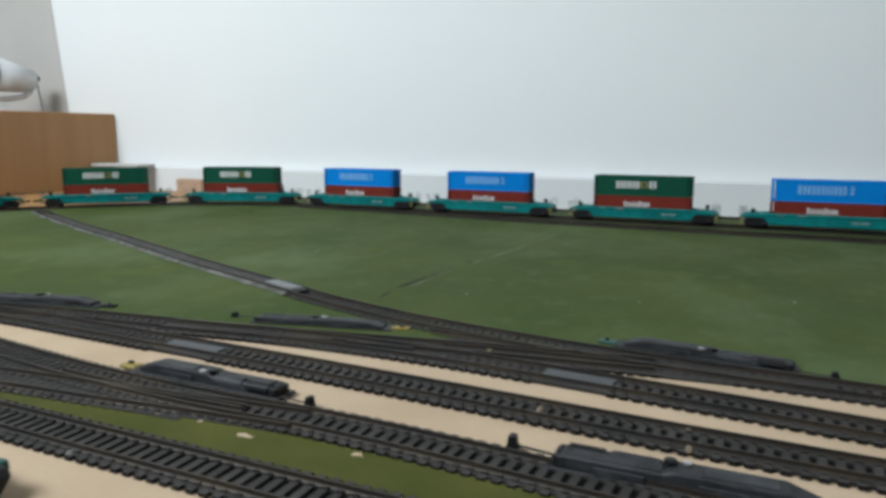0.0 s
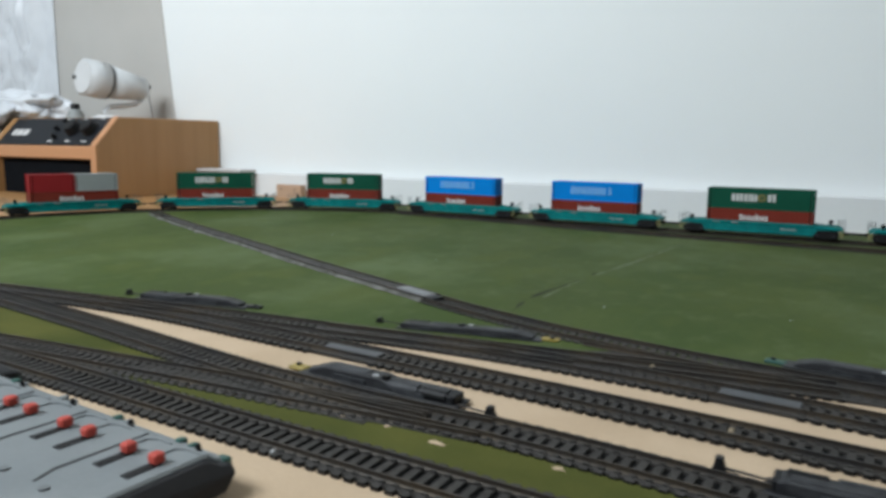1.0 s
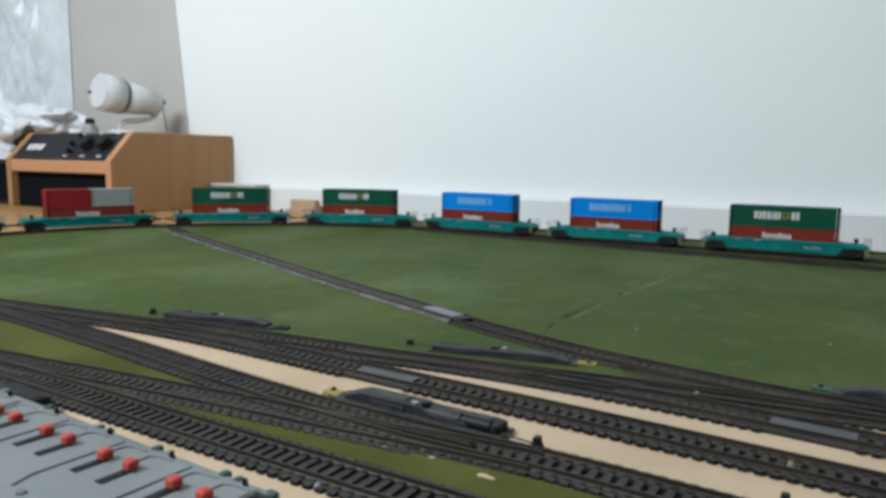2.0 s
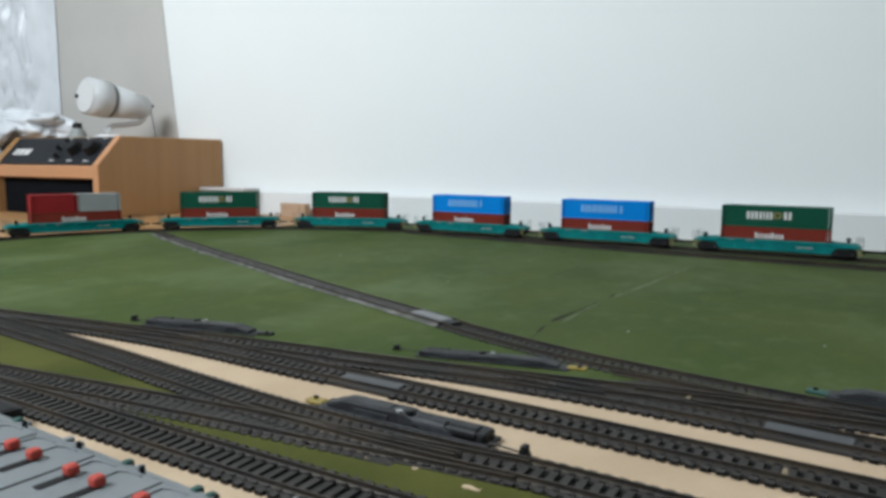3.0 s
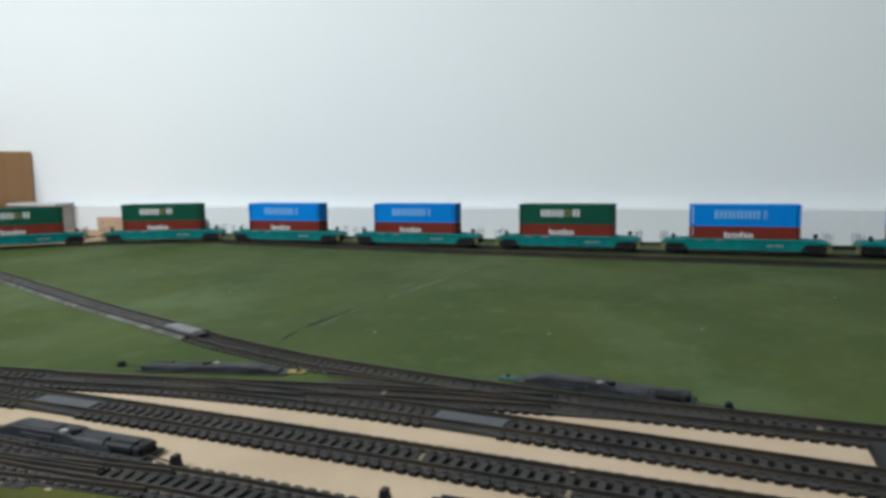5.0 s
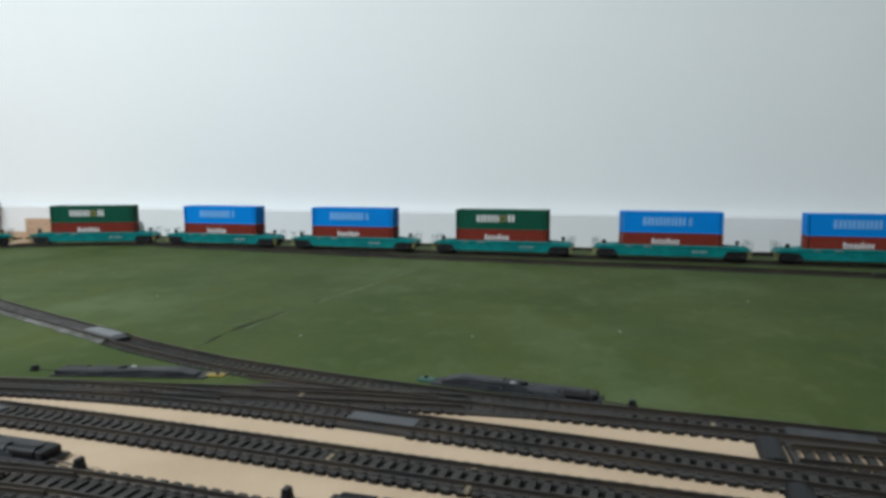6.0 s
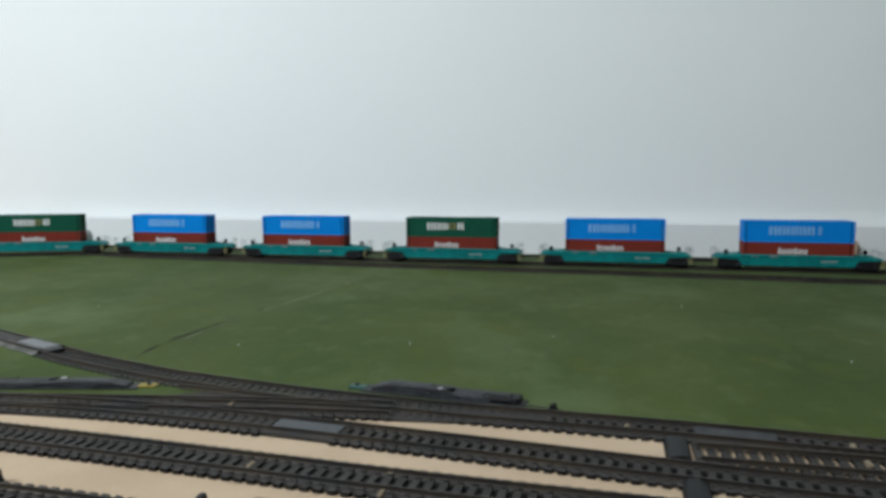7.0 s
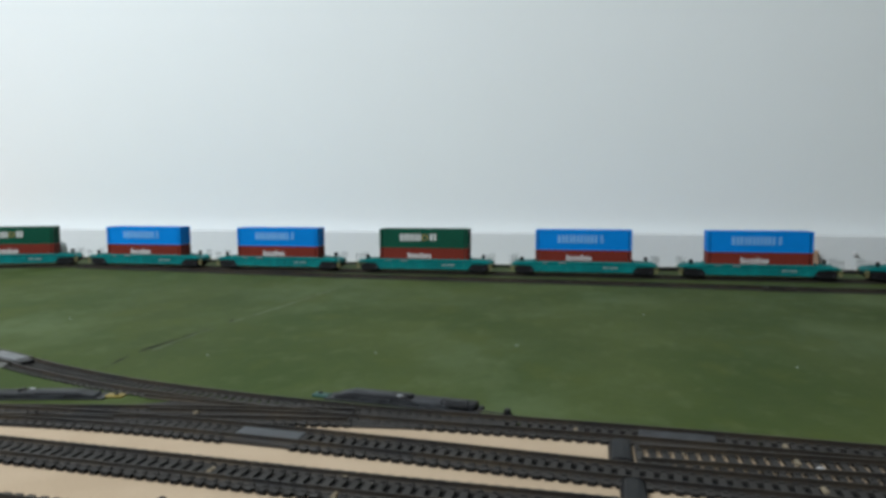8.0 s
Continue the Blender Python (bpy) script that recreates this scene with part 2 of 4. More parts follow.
# ---- room ----
WALL_Y = 1.180
FLOOR_Z, CEIL_Z = -0.90, 1.60
tagged(put("wall_north", box(-2.6, 2.4, WALL_Y, WALL_Y + 0.12, FLOOR_Z, CEIL_Z), M_WALL), "plain white painted wall behind the layout", "wall", kind="structure")
tagged(put("wall_east", box(2.4, 2.5, -2.4, WALL_Y + 0.12, FLOOR_Z, CEIL_Z), M_WALL), "plain white painted side wall", "wall", kind="structure")
tagged(put("wall_south", box(-2.6, 2.4, -2.5, -2.4, FLOOR_Z, CEIL_Z), M_WALL), "plain white painted wall across the room", "wall", kind="structure")
west = bmesh.new()
box(-2.6, -2.5, -2.4, -0.25, FLOOR_Z, CEIL_Z, bm=west)
box(-2.6, -2.5, 0.95, WALL_Y, FLOOR_Z, CEIL_Z, bm=west)
box(-2.6, -2.5, -0.25, 0.95, FLOOR_Z, 0.1, bm=west)
box(-2.6, -2.5, -0.25, 0.95, 1.4, CEIL_Z, bm=west)
tagged(put("wall_west", west, M_WALL), "white painted side wall with an opening for the assumed window", "wall", kind="structure")
tagged(put("floor", box(-2.6, 2.5, -2.5, WALL_Y + 0.12, FLOOR_Z - 0.1, FLOOR_Z), M_FLOOR), "plain beige floor below the layout", "floor", kind="structure")
tagged(put("ceiling", box(-2.6, 2.5, -2.5, WALL_Y + 0.12, CEIL_Z, CEIL_Z + 0.1), M_CEIL), "plain white ceiling", "ceiling", kind="structure")

# ---- layout table ----
table = tagged(empty("layout_table"), "model railway baseboard of bare pale fibreboard on legs", "table")
part("tabletop", box(-2.15, 1.9, -0.12, 1.1515, -0.018, 0.0), M_PLY, table)
for x in (-2.05, -0.5, 1.8):
    for y in (-0.05, 1.1):
        part("leg", box(x - 0.03, x + 0.03, y - 0.03, y + 0.03, FLOOR_Z, -0.018), M_PLY, table)
backboard = tagged(empty("backboard"), "low white painted board along the wall behind the tracks", "board", kind="structure")
part("board", box(-1.352, 2.2, 1.152, 1.178, -0.018, 0.052, 0.001), M_BOARD_WHITE, backboard)

# painted field: one sheet over the middle of the board, edged by the tracks
field = curve_through([(-0.66, 0.270), (-0.56, 0.287), (-0.40, 0.312), (-0.29, 0.326), (-0.20, 0.345), (-0.10, 0.360), (0.0, 0.372), (0.10, 0.374), (0.25, 0.367), (0.6, 0.355), (1.85, 0.345)], 0.01)
outline = [(p.x, p.y + 0.004 * noise.noise(Vector((p.x * 60, 0, 3)))) for p in field] + [(1.88, 1.148), (-2.13, 1.148), (-2.13, 0.26), (-1.2, 0.262)]
tagged(put("field_sheet", extrude(outline, 0.0, 0.001, "z"), M_GREEN), "mottled green painted grass sheet on the baseboard", "grass mat", kind="structure")
# the joint between two sheets of the field: an open dark crack, then a scuffed pale line
M_SCUFF = mat("scuffed_green_paint", (0.135, 0.160, 0.095), 0.8, vary=0.4, coarse=60, spec=0.1)


def field_joint(points, width, material, label):
    bm = bmesh.new()
    last = None
    for p, n in sides_of(curve_through(points, 0.004)):
        w = width * max(0.0, 0.70 + 1.4 * noise.noise(Vector((p.y * 45, 1, width * 900))))
        side = noise.noise(Vector((p.y * 25, 4, 0))) * 0.0015
        ring = (bm.verts.new((p.x + n.x * (side + w), p.y + n.y * (side + w), 0.00135)), bm.verts.new((p.x + n.x * (side - w), p.y + n.y * (side - w), 0.00135)))
        if last and w > 0.00005:
            bm.faces.new((last[0], last[1], ring[1], ring[0]))
        last = ring
    tagged(put("sheet_joint", bm, material), label, "joint", kind="structure")


field_joint([(-0.234, 0.432), (-0.240, 0.47), (-0.241, 0.50), (-0.237, 0.545), (-0.232, 0.62)], 0.0016, M_BED, "dark ragged crack between two green sheets")
field_joint([(-0.2335, 0.49), (-0.2325, 0.56), (-0.224, 0.66), (-0.216, 0.74), (-0.209, 0.83), (-0.199, 0.95)], 0.0019, M_SCUFF, "pale scuffed joint between two green sheets")
strip = [(-0.75, 0.186), (-0.48, 0.188), (-0.30, 0.190), (-0.10, 0.189), (0.30, 0.189), (0.30, 0.200), (0.05, 0.206), (-0.06, 0.212), (-0.14, 0.214), (-0.20, 0.209), (-0.30, 0.196), (-0.42, 0.190)]
tagged(put("scatter_strip", extrude(strip, 0.0, 0.0012, "z"), M_OLIVE), "olive green grass strip between the yard tracks", "grass mat", kind="structure")
wedge = [(-0.31, 0.216), (-0.37, 0.224), (-0.45, 0.234), (-0.54, 0.241), (-0.75, 0.262), (-0.95, 0.262), (-0.95, 0.196), (-0.56, 0.190), (-0.47, 0.200), (-0.40, 0.208)]
tagged(put("scatter_wedge", extrude(wedge, 0.0, 0.0012, "z"), M_OLIVE), "olive green grass wedge between two yard tracks", "grass mat", kind="structure")

# ---- tracks ----
GAUGE = 0.0165
SLEEPER_TOP = 0.0017
RAIL_SECTION = [(-0.0011, 0.0015), (0.0011, 0.0015), (0.0004, 0.0021), (0.0004, 0.0033), (0.0006, 0.0040), (-0.0006, 0.0040), (-0.0004, 0.0033), (-0.0004, 0.0021)]


def sleeper_mesh(length):
    bm = extrude([(-0.0018, 0.0), (0.0018, 0.0), (0.0017, SLEEPER_TOP), (-0.0017, SLEEPER_TOP)], -length / 2, length / 2)
    for s in (-1, 1):
        for k in (-1, 1):
            y = s * GAUGE / 2 + k * 0.0018
            box(-0.0011, 0.0011, y - 0.0008, y + 0.0008, SLEEPER_TOP - 0.0002, SLEEPER_TOP + 0.0005, bm=bm)
    me = bpy.data.meshes.new("sleeper")
    bm.to_mesh(me)
    bm.free()
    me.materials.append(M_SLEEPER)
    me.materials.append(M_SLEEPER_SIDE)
    # upward faces get the lighter plastic, all other faces the darker one
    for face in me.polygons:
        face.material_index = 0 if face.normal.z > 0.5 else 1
    return me


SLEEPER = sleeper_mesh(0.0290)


def track(points, label, spacing=0.0061, joined=False, bed=None, skip=(), plain=False, web=0.0046):
    line = curve_through(points, 0.004)
    tr = tagged(empty("railway_track"), label, "railway track", group="tracks on the layout")
    for side in (-1, 1):
        rail = [p + n * (side * GAUGE / 2) for p, n in sides_of(line)]
        part("rail", sweep(rail, RAIL_SECTION), M_RAIL, tr)
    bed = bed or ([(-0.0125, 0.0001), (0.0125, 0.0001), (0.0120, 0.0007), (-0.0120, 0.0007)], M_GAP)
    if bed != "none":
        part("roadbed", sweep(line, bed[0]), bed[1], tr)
    if not joined and not plain and bed != "none":
        for side in (-1, 1):
            a, b = sorted((side * web, side * 0.0122))
            part("web", sweep(line, [(a, 0.0004), (b, 0.0004), (b, 0.0015), (a, 0.0015)]), M_SLEEPER, tr)
    fine = list(sides_of(curve_through(points, spacing)))
    rest = bmesh.new()
    for i, (p, n) in enumerate(fine):
        if plain or any(a < p.x < b for a, b in skip):
            continue
        ang = math.atan2(-n.x, n.y)
        if joined:
            c, s = math.cos(ang), math.sin(ang)
            vs = []
            for z in (0.0007, SLEEPER_TOP):
                for a, b in ((-0.0019, -0.015), (0.0019, -0.015), (0.0019, 0.015), (-0.0019, 0.015)):
                    vs.append(rest.verts.new((p.x + a * c - b * s, p.y + a * s + b * c, z)))
            rest.faces.new(vs[4:])
            for k in range(4):
                rest.faces.new((vs[k], vs[(k + 1) % 4], vs[4 + (k + 1) % 4], vs[4 + k]))
        else:
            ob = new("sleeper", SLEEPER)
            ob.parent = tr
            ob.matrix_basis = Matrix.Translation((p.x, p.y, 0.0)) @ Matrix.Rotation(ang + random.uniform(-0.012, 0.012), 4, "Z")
    if joined:
        tagged(part("sleeper_row", rest, M_SLEEPER, tr), kind="stuff")
    else:
        rest.free()
    tr.location.z = 0.00012 * (len([o for o in bpy.data.objects if o.name.startswith("railway_track")]) % 5)
    return tr


# main line: straight along the wall, then a curve round the corner
MAIN_Y, CURVE_X, CURVE_R = 1.012, -0.64, 0.525


def main_at(s, inset=0.0):
    """Place and heading on the main line, s metres to the left of x = 0."""
    r = CURVE_R - inset
    if s < -CURVE_X:
        return Vector((-s, MAIN_Y - inset)), math.pi
    a = (s + CURVE_X) / CURVE_R
    if a < math.pi / 2:
        return Vector((CURVE_X - r * math.sin(a), MAIN_Y - CURVE_R + r * math.cos(a))), math.pi + a
    return Vector((CURVE_X - r, MAIN_Y - CURVE_R - (s + CURVE_X - CURVE_R * math.pi / 2))), 1.5 * math.pi


MAIN_BED = [(-0.0170, 0.0005), (0.0170, 0.0005), (0.0150, 0.0018), (-0.0150, 0.0018)]
track([tuple(main_at(s)[0]) for s in np.arange(-1.85, 2.0, 0.05)], "weathered main line track curving round behind the field", joined=True, bed=(MAIN_BED, M_BED))
track([(-0.70, 0.995), (-0.56, 0.984), (-0.42, 0.970), (-0.29, 0.957), (-0.20, 0.952), (-0.05, 0.945), (0.12, 0.938), (0.25, 0.930), (0.35, 0.924), (0.45, 0.920), (1.85, 0.915)], "weathered inner loop track beside the main line", joined=True, bed=(MAIN_BED, M_BED))
track([(0.02, 1.075), (0.14, 1.100), (0.30, 1.118), (0.6, 1.116), (1.85, 1.113)], "dark siding track at the foot of the backboard", joined=True, bed=(MAIN_BED, M_BED))
GREY_BED = [(0.0115, 0.0006), (-0.0115, 0.0006), (-0.0100, 0.0026), (0.0095, 0.0026)]
LINK = [(-1.03, 0.742), (-0.91, 0.685), (-0.78, 0.629), (-0.687, 0.591), (-0.595, 0.552), (-0.473, 0.5005), (-0.378, 0.4635), (-0.302, 0.4345)]
link = track(LINK, "grey ballasted connecting track across the green field", bed=(GREY_BED, M_GREYBED), plain=True)
# pale ballast spilt along the near foot of that track, ragged and broken
spill, last = bmesh.new(), None
for p, n in sides_of(curve_through(LINK, 0.004)):
    w = 0.0042 * max(0.0, 0.60 + 1.6 * noise.noise(Vector((p.x * 38, 2, 7)))) + 0.0010
    ring = (spill.verts.new((p.x - n.x * 0.0098, p.y - n.y * 0.0098, 0.0028)), spill.verts.new((p.x - n.x * (0.0102 + w), p.y - n.y * (0.0102 + w), 0.0011)))
    if last:
        spill.faces.new((last[0], last[1], ring[1], ring[0]))
    last = ring
tagged(part("ballast", spill, M_DUST, link, "pale dusty ballast spilt beside the rail"), kind="stuff")
track([(-0.302, 0.4345), (-0.266, 0.4205), (-0.20, 0.4005), (-0.15, 0.390), (-0.08, 0.379), (0.0, 0.371), (0.07, 0.369), (0.13, 0.367), (0.20, 0.363), (0.30, 0.357), (0.55, 0.345), (0.9, 0.34)],
      "black yard track along the edge of the green field", skip=((0.134, 0.172),))
THROAT = track([(-1.0, 0.225), (-0.80, 0.252), (-0.65, 0.271), (-0.56, 0.284), (-0.50, 0.293), (-0.40, 0.310), (-0.29, 0.324), (-0.20, 0.338), (-0.10, 0.355), (-0.02, 0.366)], "black yard throat track with brown rails")
track([(-0.32, 0.318), (-0.25, 0.328), (-0.19, 0.333), (-0.12, 0.333), (-0.05, 0.329), (0.03, 0.323), (0.12, 0.315), (0.22, 0.309), (0.5, 0.300), (0.9, 0.295)], "black yard track with rusty brown rails", skip=((-0.073, -0.037),))
track([(-0.66, 0.268), (-0.60, 0.276), (-0.52, 0.286), (-0.43, 0.292), (-0.33, 0.290), (-0.20, 0.287), (-0.10, 0.283), (0.0, 0.278), (0.1, 0.275), (0.3, 0.270), (0.9, 0.26)], "black yard track with rusty brown rails", skip=((-0.290, -0.250),))
track([(-0.85, 0.240), (-0.74, 0.255), (-0.66, 0.260), (-0.60, 0.258), (-0.533, 0.253), (-0.45, 0.246), (-0.37, 0.237), (-0.30, 0.230), (-0.25, 0.227), (-0.20, 0.226), (-0.14, 0.228), (-0.08, 0.226), (0.0, 0.221), (0.1, 0.215), (0.4, 0.208)], "black yard track with a turnout")
track([(-0.66, 0.178), (-0.58, 0.179), (-0.48, 0.188), (-0.40, 0.198), (-0.30, 0.210), (-0.25, 0.215), (-0.20, 0.221), (-0.15, 0.226)], "black turnout branch track", skip=((-0.20, -0.10),))
track([(-0.9, 0.172), (-0.5, 0.175), (-0.2, 0.175), (0.4, 0.175)], "black yard track running beside the control panel", web=0.0066)
track([(0.133, 0.338), (0.26, 0.339), (0.45, 0.343)], "turnout branch with pale board between its sleepers", bed="none")


def insert(x0, x1, y, ang, label, material=M_INSERT, top=0.0029):
    m = pose(x0, y, 0, 0, 0, ang)
    tagged(put("track_insert", box(0, x1 - x0, -0.0058, 0.0058, 0.0006, top, 0.0005), material, None, m), label, "track insert", group="grey inserts between rails")


insert(-0.290, -0.250, 0.2875, 0, "smooth grey plastic insert between the rails")
insert(-0.073, -0.036, 0.3310, -4, "smooth grey plastic insert between the rails")
insert(0.134, 0.172, 0.3665, -3, "dusty dark plastic insert between the rails", M_PLATE)
insert(-0.345, -0.305, 0.4535, -21, "pale grey plastic insert between the rails", M_PALEINS, 0.0042)
insert(-0.306, -0.296, 0.4355, -21, "black slot plate at the end of a pale insert", M_DARK, 0.0042)


def turnout_base(outline, label):
    part("turnout_base", extrude(outline, 0.0002, 0.0013, "z"), M_SLEEPER, THROAT, label)


turnout_base([(-0.20, 0.340), (-0.02, 0.352), (0.06, 0.360), (0.06, 0.374), (-0.06, 0.381), (-0.13, 0.378)], "black plastic base under a yard turnout")
turnout_base([(-0.34, 0.308), (-0.10, 0.325), (-0.06, 0.335), (-0.07, 0.356), (-0.11, 0.350), (-0.20, 0.334)], "black plastic base under a yard turnout")
turnout_base([(-0.74, 0.252), (-0.60, 0.266), (-0.43, 0.286), (-0.36, 0.288), (-0.40, 0.306), (-0.52, 0.290), (-0.66, 0.270)], "black plastic base under the throat turnout")
turnout_base([(-0.36, 0.196), (-0.20, 0.205), (-0.20, 0.232), (-0.33, 0.238)], "black plastic base under a yard turnout")


def check_rail(points, label):
    part("check_rail", sweep(curve_through(points, 0.004), RAIL_SECTION), M_RAIL, THROAT, label)


check_rail([(-0.300, 0.2185), (-0.240, 0.2215), (-0.180, 0.2240)], "brown point blade of a turnout")
check_rail([(-0.300, 0.2270), (-0.240, 0.2250), (-0.180, 0.2270)], "brown point blade of a turnout")
check_rail([(-0.140, 0.3520), (-0.080, 0.3600), (-0.020, 0.3640)], "brown point blade of a turnout")
check_rail([(-0.160, 0.3760), (-0.090, 0.3700), (-0.030, 0.3660)], "brown point blade of a turnout")
check_rail([(-0.290, 0.3190), (-0.220, 0.3280), (-0.150, 0.3340)], "brown point blade of a turnout")

# ---- turnout machines ----
def machine(x, y, ang, flip, label, tab=None, low=1.0):
    """A low solenoid turnout machine beside a track, its lever post at the flip end."""
    ob = tagged(empty("turnout_machine", pose(x, y, 0.001, 0, 0, ang + (180 if flip < 0 else 0)) @ Matrix.Diagonal((1, 1, low, 1))), label, "turnout machine", group="turnout machines")
    part("base_plate", box(-0.050, 0.048, -0.0070, 0.0070, 0.0, 0.0017, 0.0005), M_MOTOR, ob)
    body = extrude([(-0.044, 0.0015), (0.044, 0.0015), (0.044, 0.0058), (0.042, 0.0066), (0.006, 0.0066), (0.003, 0.0078), (-0.033, 0.0078), (-0.044, 0.0040)], -0.0056, 0.0056, bevel=0.0007)
    cover = part("cover", body, M_MOTOR, ob)
    part("ridge", box(0.006, 0.040, -0.0016, 0.0036, 0.0062, 0.0072, 0.0004), M_MOTOR, cover)
    part("top_plate", box(-0.031, -0.007, -0.0040, 0.0040, 0.0076, 0.0083, 0.0003), M_PLATE, cover, "dull grey cover plate")
    part("coil", tube(0.0034, 0.017, pose(0.0165, -0.0032, 0.0046, 0, 90, 0), 14), M_PLATE, cover, "grey wound coil")
    part("coil", tube(0.0034, 0.013, pose(0.0345, -0.0032, 0.0046, 0, 90, 0), 14), M_DARK, cover)
    for y in (-0.0060, 0.0060):
        part("side_plate", box(-0.026, -0.006, y - 0.0005, y + 0.0005, 0.0018, 0.0052, 0.0002), M_PLATE, cover)
        part("side_plate", box(0.012, 0.030, y - 0.0005, y + 0.0005, 0.0018, 0.0046, 0.0002), M_PLATE, cover)
    part("end_cap", box(0.0425, 0.0455, -0.0052, 0.0052, 0.0012, 0.0064, 0.0008), M_DARK, cover)
    part("screw", tube(0.0017, 0.0012, pose(-0.001, -0.0035, 0.0079), 10), M_STEEL, ob, "bright screw head")
    part("knob", tube(0.0026, 0.003, pose(0.0045, -0.002, 0.0078), 10, bevel=0.0005), M_DARK, ob)
    part("rod", wire([(0.046, -0.003, 0.002), (0.058, -0.0045, 0.002), (0.064, -0.005, 0.002)], 0.0005), M_RAIL, ob, "thin brown wire rod")
    post = extrude([(-0.0030, 0.0), (0.0030, 0.0), (0.0016, 0.0035), (0.0014, 0.0062), (-0.0014, 0.0062), (-0.0018, 0.0035)], -0.002, 0.002, bevel=0.0004)
    part("lever_post", post, M_DARK, ob, m=pose(0.0645, -0.005, 0))
    part("terminal", box(-0.0600, -0.0485, -0.0042, 0.0026, 0.0, 0.0026, 0.0008), tab or M_YELLOW, ob, "coloured terminal tab")
    part("pin", tube(0.0014, 0.002, pose(-0.0555, 0, 0.0030), 8), M_DARK, ob)
    return ob


machine(-0.221, 0.2485, -1, 1, "dusty black turnout machine with a yellow terminal", low=0.86)
machine(0.006, 0.2350, 0, -1, "black turnout machine beside a bare board strip", M_DARK)
machine(-0.234, 0.3640, 12, -1, "grey-black turnout machine beside the green field", low=0.55)
machine(-0.453, 0.3275, 12, -1, "grey-black turnout machine at the yard throat", M_DARK, 0.72)
machine(0.000, 0.3960, -6, 1, "black turnout machine on the field's edge", M_TEALBIT, 0.72)


def buffer_block(x, y, label):
    b = extrude([(-0.006, 0.0), (0.006, 0.0), (0.005, 0.0030), (0.001, 0.0042), (-0.004, 0.0034)], -0.013, 0.013, bevel=0.0006)
    tagged(put("track_block", b, M_DARK, None, pose(x, y, 0.0)), label, "track block", group="dark blocks between tracks")


buffer_block(0.124, 0.341, "dark plastic block between two yard tracks")
buffer_block(0.128, 0.294, "dark plastic block between two yard tracks")
plate = tagged(empty("turnout_frog", pose(-1.000, 0.7270, 0.001, 0, 0, -26)), "dark turnout frog where the field track meets the main line", "turnout frog")
part("plate", extrude([(-0.040, -0.010), (0.030, -0.007), (0.036, 0.004), (-0.034, 0.010)], 0.0, 0.0030, "z", bevel=0.0005), M_DARK, plate)
for y in (-0.006, 0.005):
    part("blade", box(-0.036, 0.032, y - 0.0008, y + 0.0008, 0.0028, 0.0052, 0.0003), M_RAIL, plate)

# ---- control panel ----
panel = tagged(empty("control_panel", pose(-0.198, 0.134, 0.0, 0, 0, -2.2)), "grey plastic switch control panel with red slide knobs", "control panel", kind="")
UNIT, UNITS = 0.0392, 8
PANEL_X = -0.004 - UNITS * UNIT
case = extrude([(-0.098, 0.003), (-0.004, 0.003), (0.0, 0.009), (0.0, 0.0125), (-0.0045, 0.0135), (-0.0085, 0.0168), (-0.090, 0.0172), (-0.098, 0.011)], PANEL_X, -0.0085, "x", bevel=0.0009)
part("case", case, M_PANEL, panel)
# added end piece; its dark colour paints in the shade on the panel's end
end = [(-0.0965, 0.0035), (-0.006, 0.0035), (-0.0015, 0.0092), (-0.0015, 0.0118), (-0.0055, 0.0126), (-0.0095, 0.0155), (-0.089, 0.0158), (-0.0965, 0.0105)]
end_bm = extrude(end, -0.0150, -0.0022, "x", bevel=0.0006)
for v in end_bm.verts:
    if v.co.x > -0.005:
        v.co.x -= max(0.0, v.co.z - 0.0090) * 0.75
part("end_cap", end_bm, M_END_SHADE, panel, "end of the panel with its shade painted in dark")
part("base_tray", box(PANEL_X + 0.002, -0.008, -0.096, -0.006, 0.0, 0.0032), M_GROOVE, panel, "darker recessed base")
for u in range(UNITS):
    x1 = -0.004 - u * UNIT
    for k in (0, 1):
        kx = x1 - 0.0122 - k * 0.0153
        slot = part("slot", box(kx - 0.0019, kx + 0.0019, -0.0350, -0.0225, 0.0160, 0.01735), M_DARK, panel, "dark slide slot")
        part("knob", box(kx - 0.0023, kx + 0.0023, -0.0252, -0.0206, 0.0172, 0.0210, 0.0014, segments=3), M_KNOB, slot, "orange-red slide knob")
        rim = [(kx - 0.0045, -0.020, 0.0172), (kx - 0.0045, -0.0125, 0.0172), (kx - 0.001, -0.0105, 0.0171), (kx + 0.006, -0.0105, 0.0171)]
        part("moulded_line", wire(rim, 0.00035), M_PANEL, panel)
        part("screw", tube(0.0017, 0.0008, pose(kx + 0.002, -0.053, 0.0173), 12), M_GROOVE, panel)
    gx = x1 - UNIT
    part("groove", wire([(gx + 0.003, -0.0095, 0.0169), (gx + 0.003, -0.044, 0.0172), (gx + 0.006, -0.052, 0.0172)], 0.00055), M_GROOVE, panel)
    part("terminal", tube(0.0012, 0.0030, pose(x1 - 0.012, -0.0065, 0.0165), 8, 0.0008), M_DARK, panel)
    part("wire_clip", box(x1 - 0.0305, x1 - 0.0270, -0.0030, 0.0010, 0.0105, 0.0142, 0.0012, segments=2), M_TEALBIT if u in (0, 1, 3, 6) else M_PANEL, panel)
    part("wire_clip", box(x1 - 0.0235, x1 - 0.0203, -0.003, 0.0010, 0.0100, 0.0138, 0.0012, segments=2), M_TEALBIT if u in (0, 4) else M_PANEL, panel)
part("corner_clip", box(-0.0120, -0.0070, -0.0028, 0.0008, 0.0090, 0.0130, 0.0010, segments=2), M_TEALBIT, panel, "green corner clip")


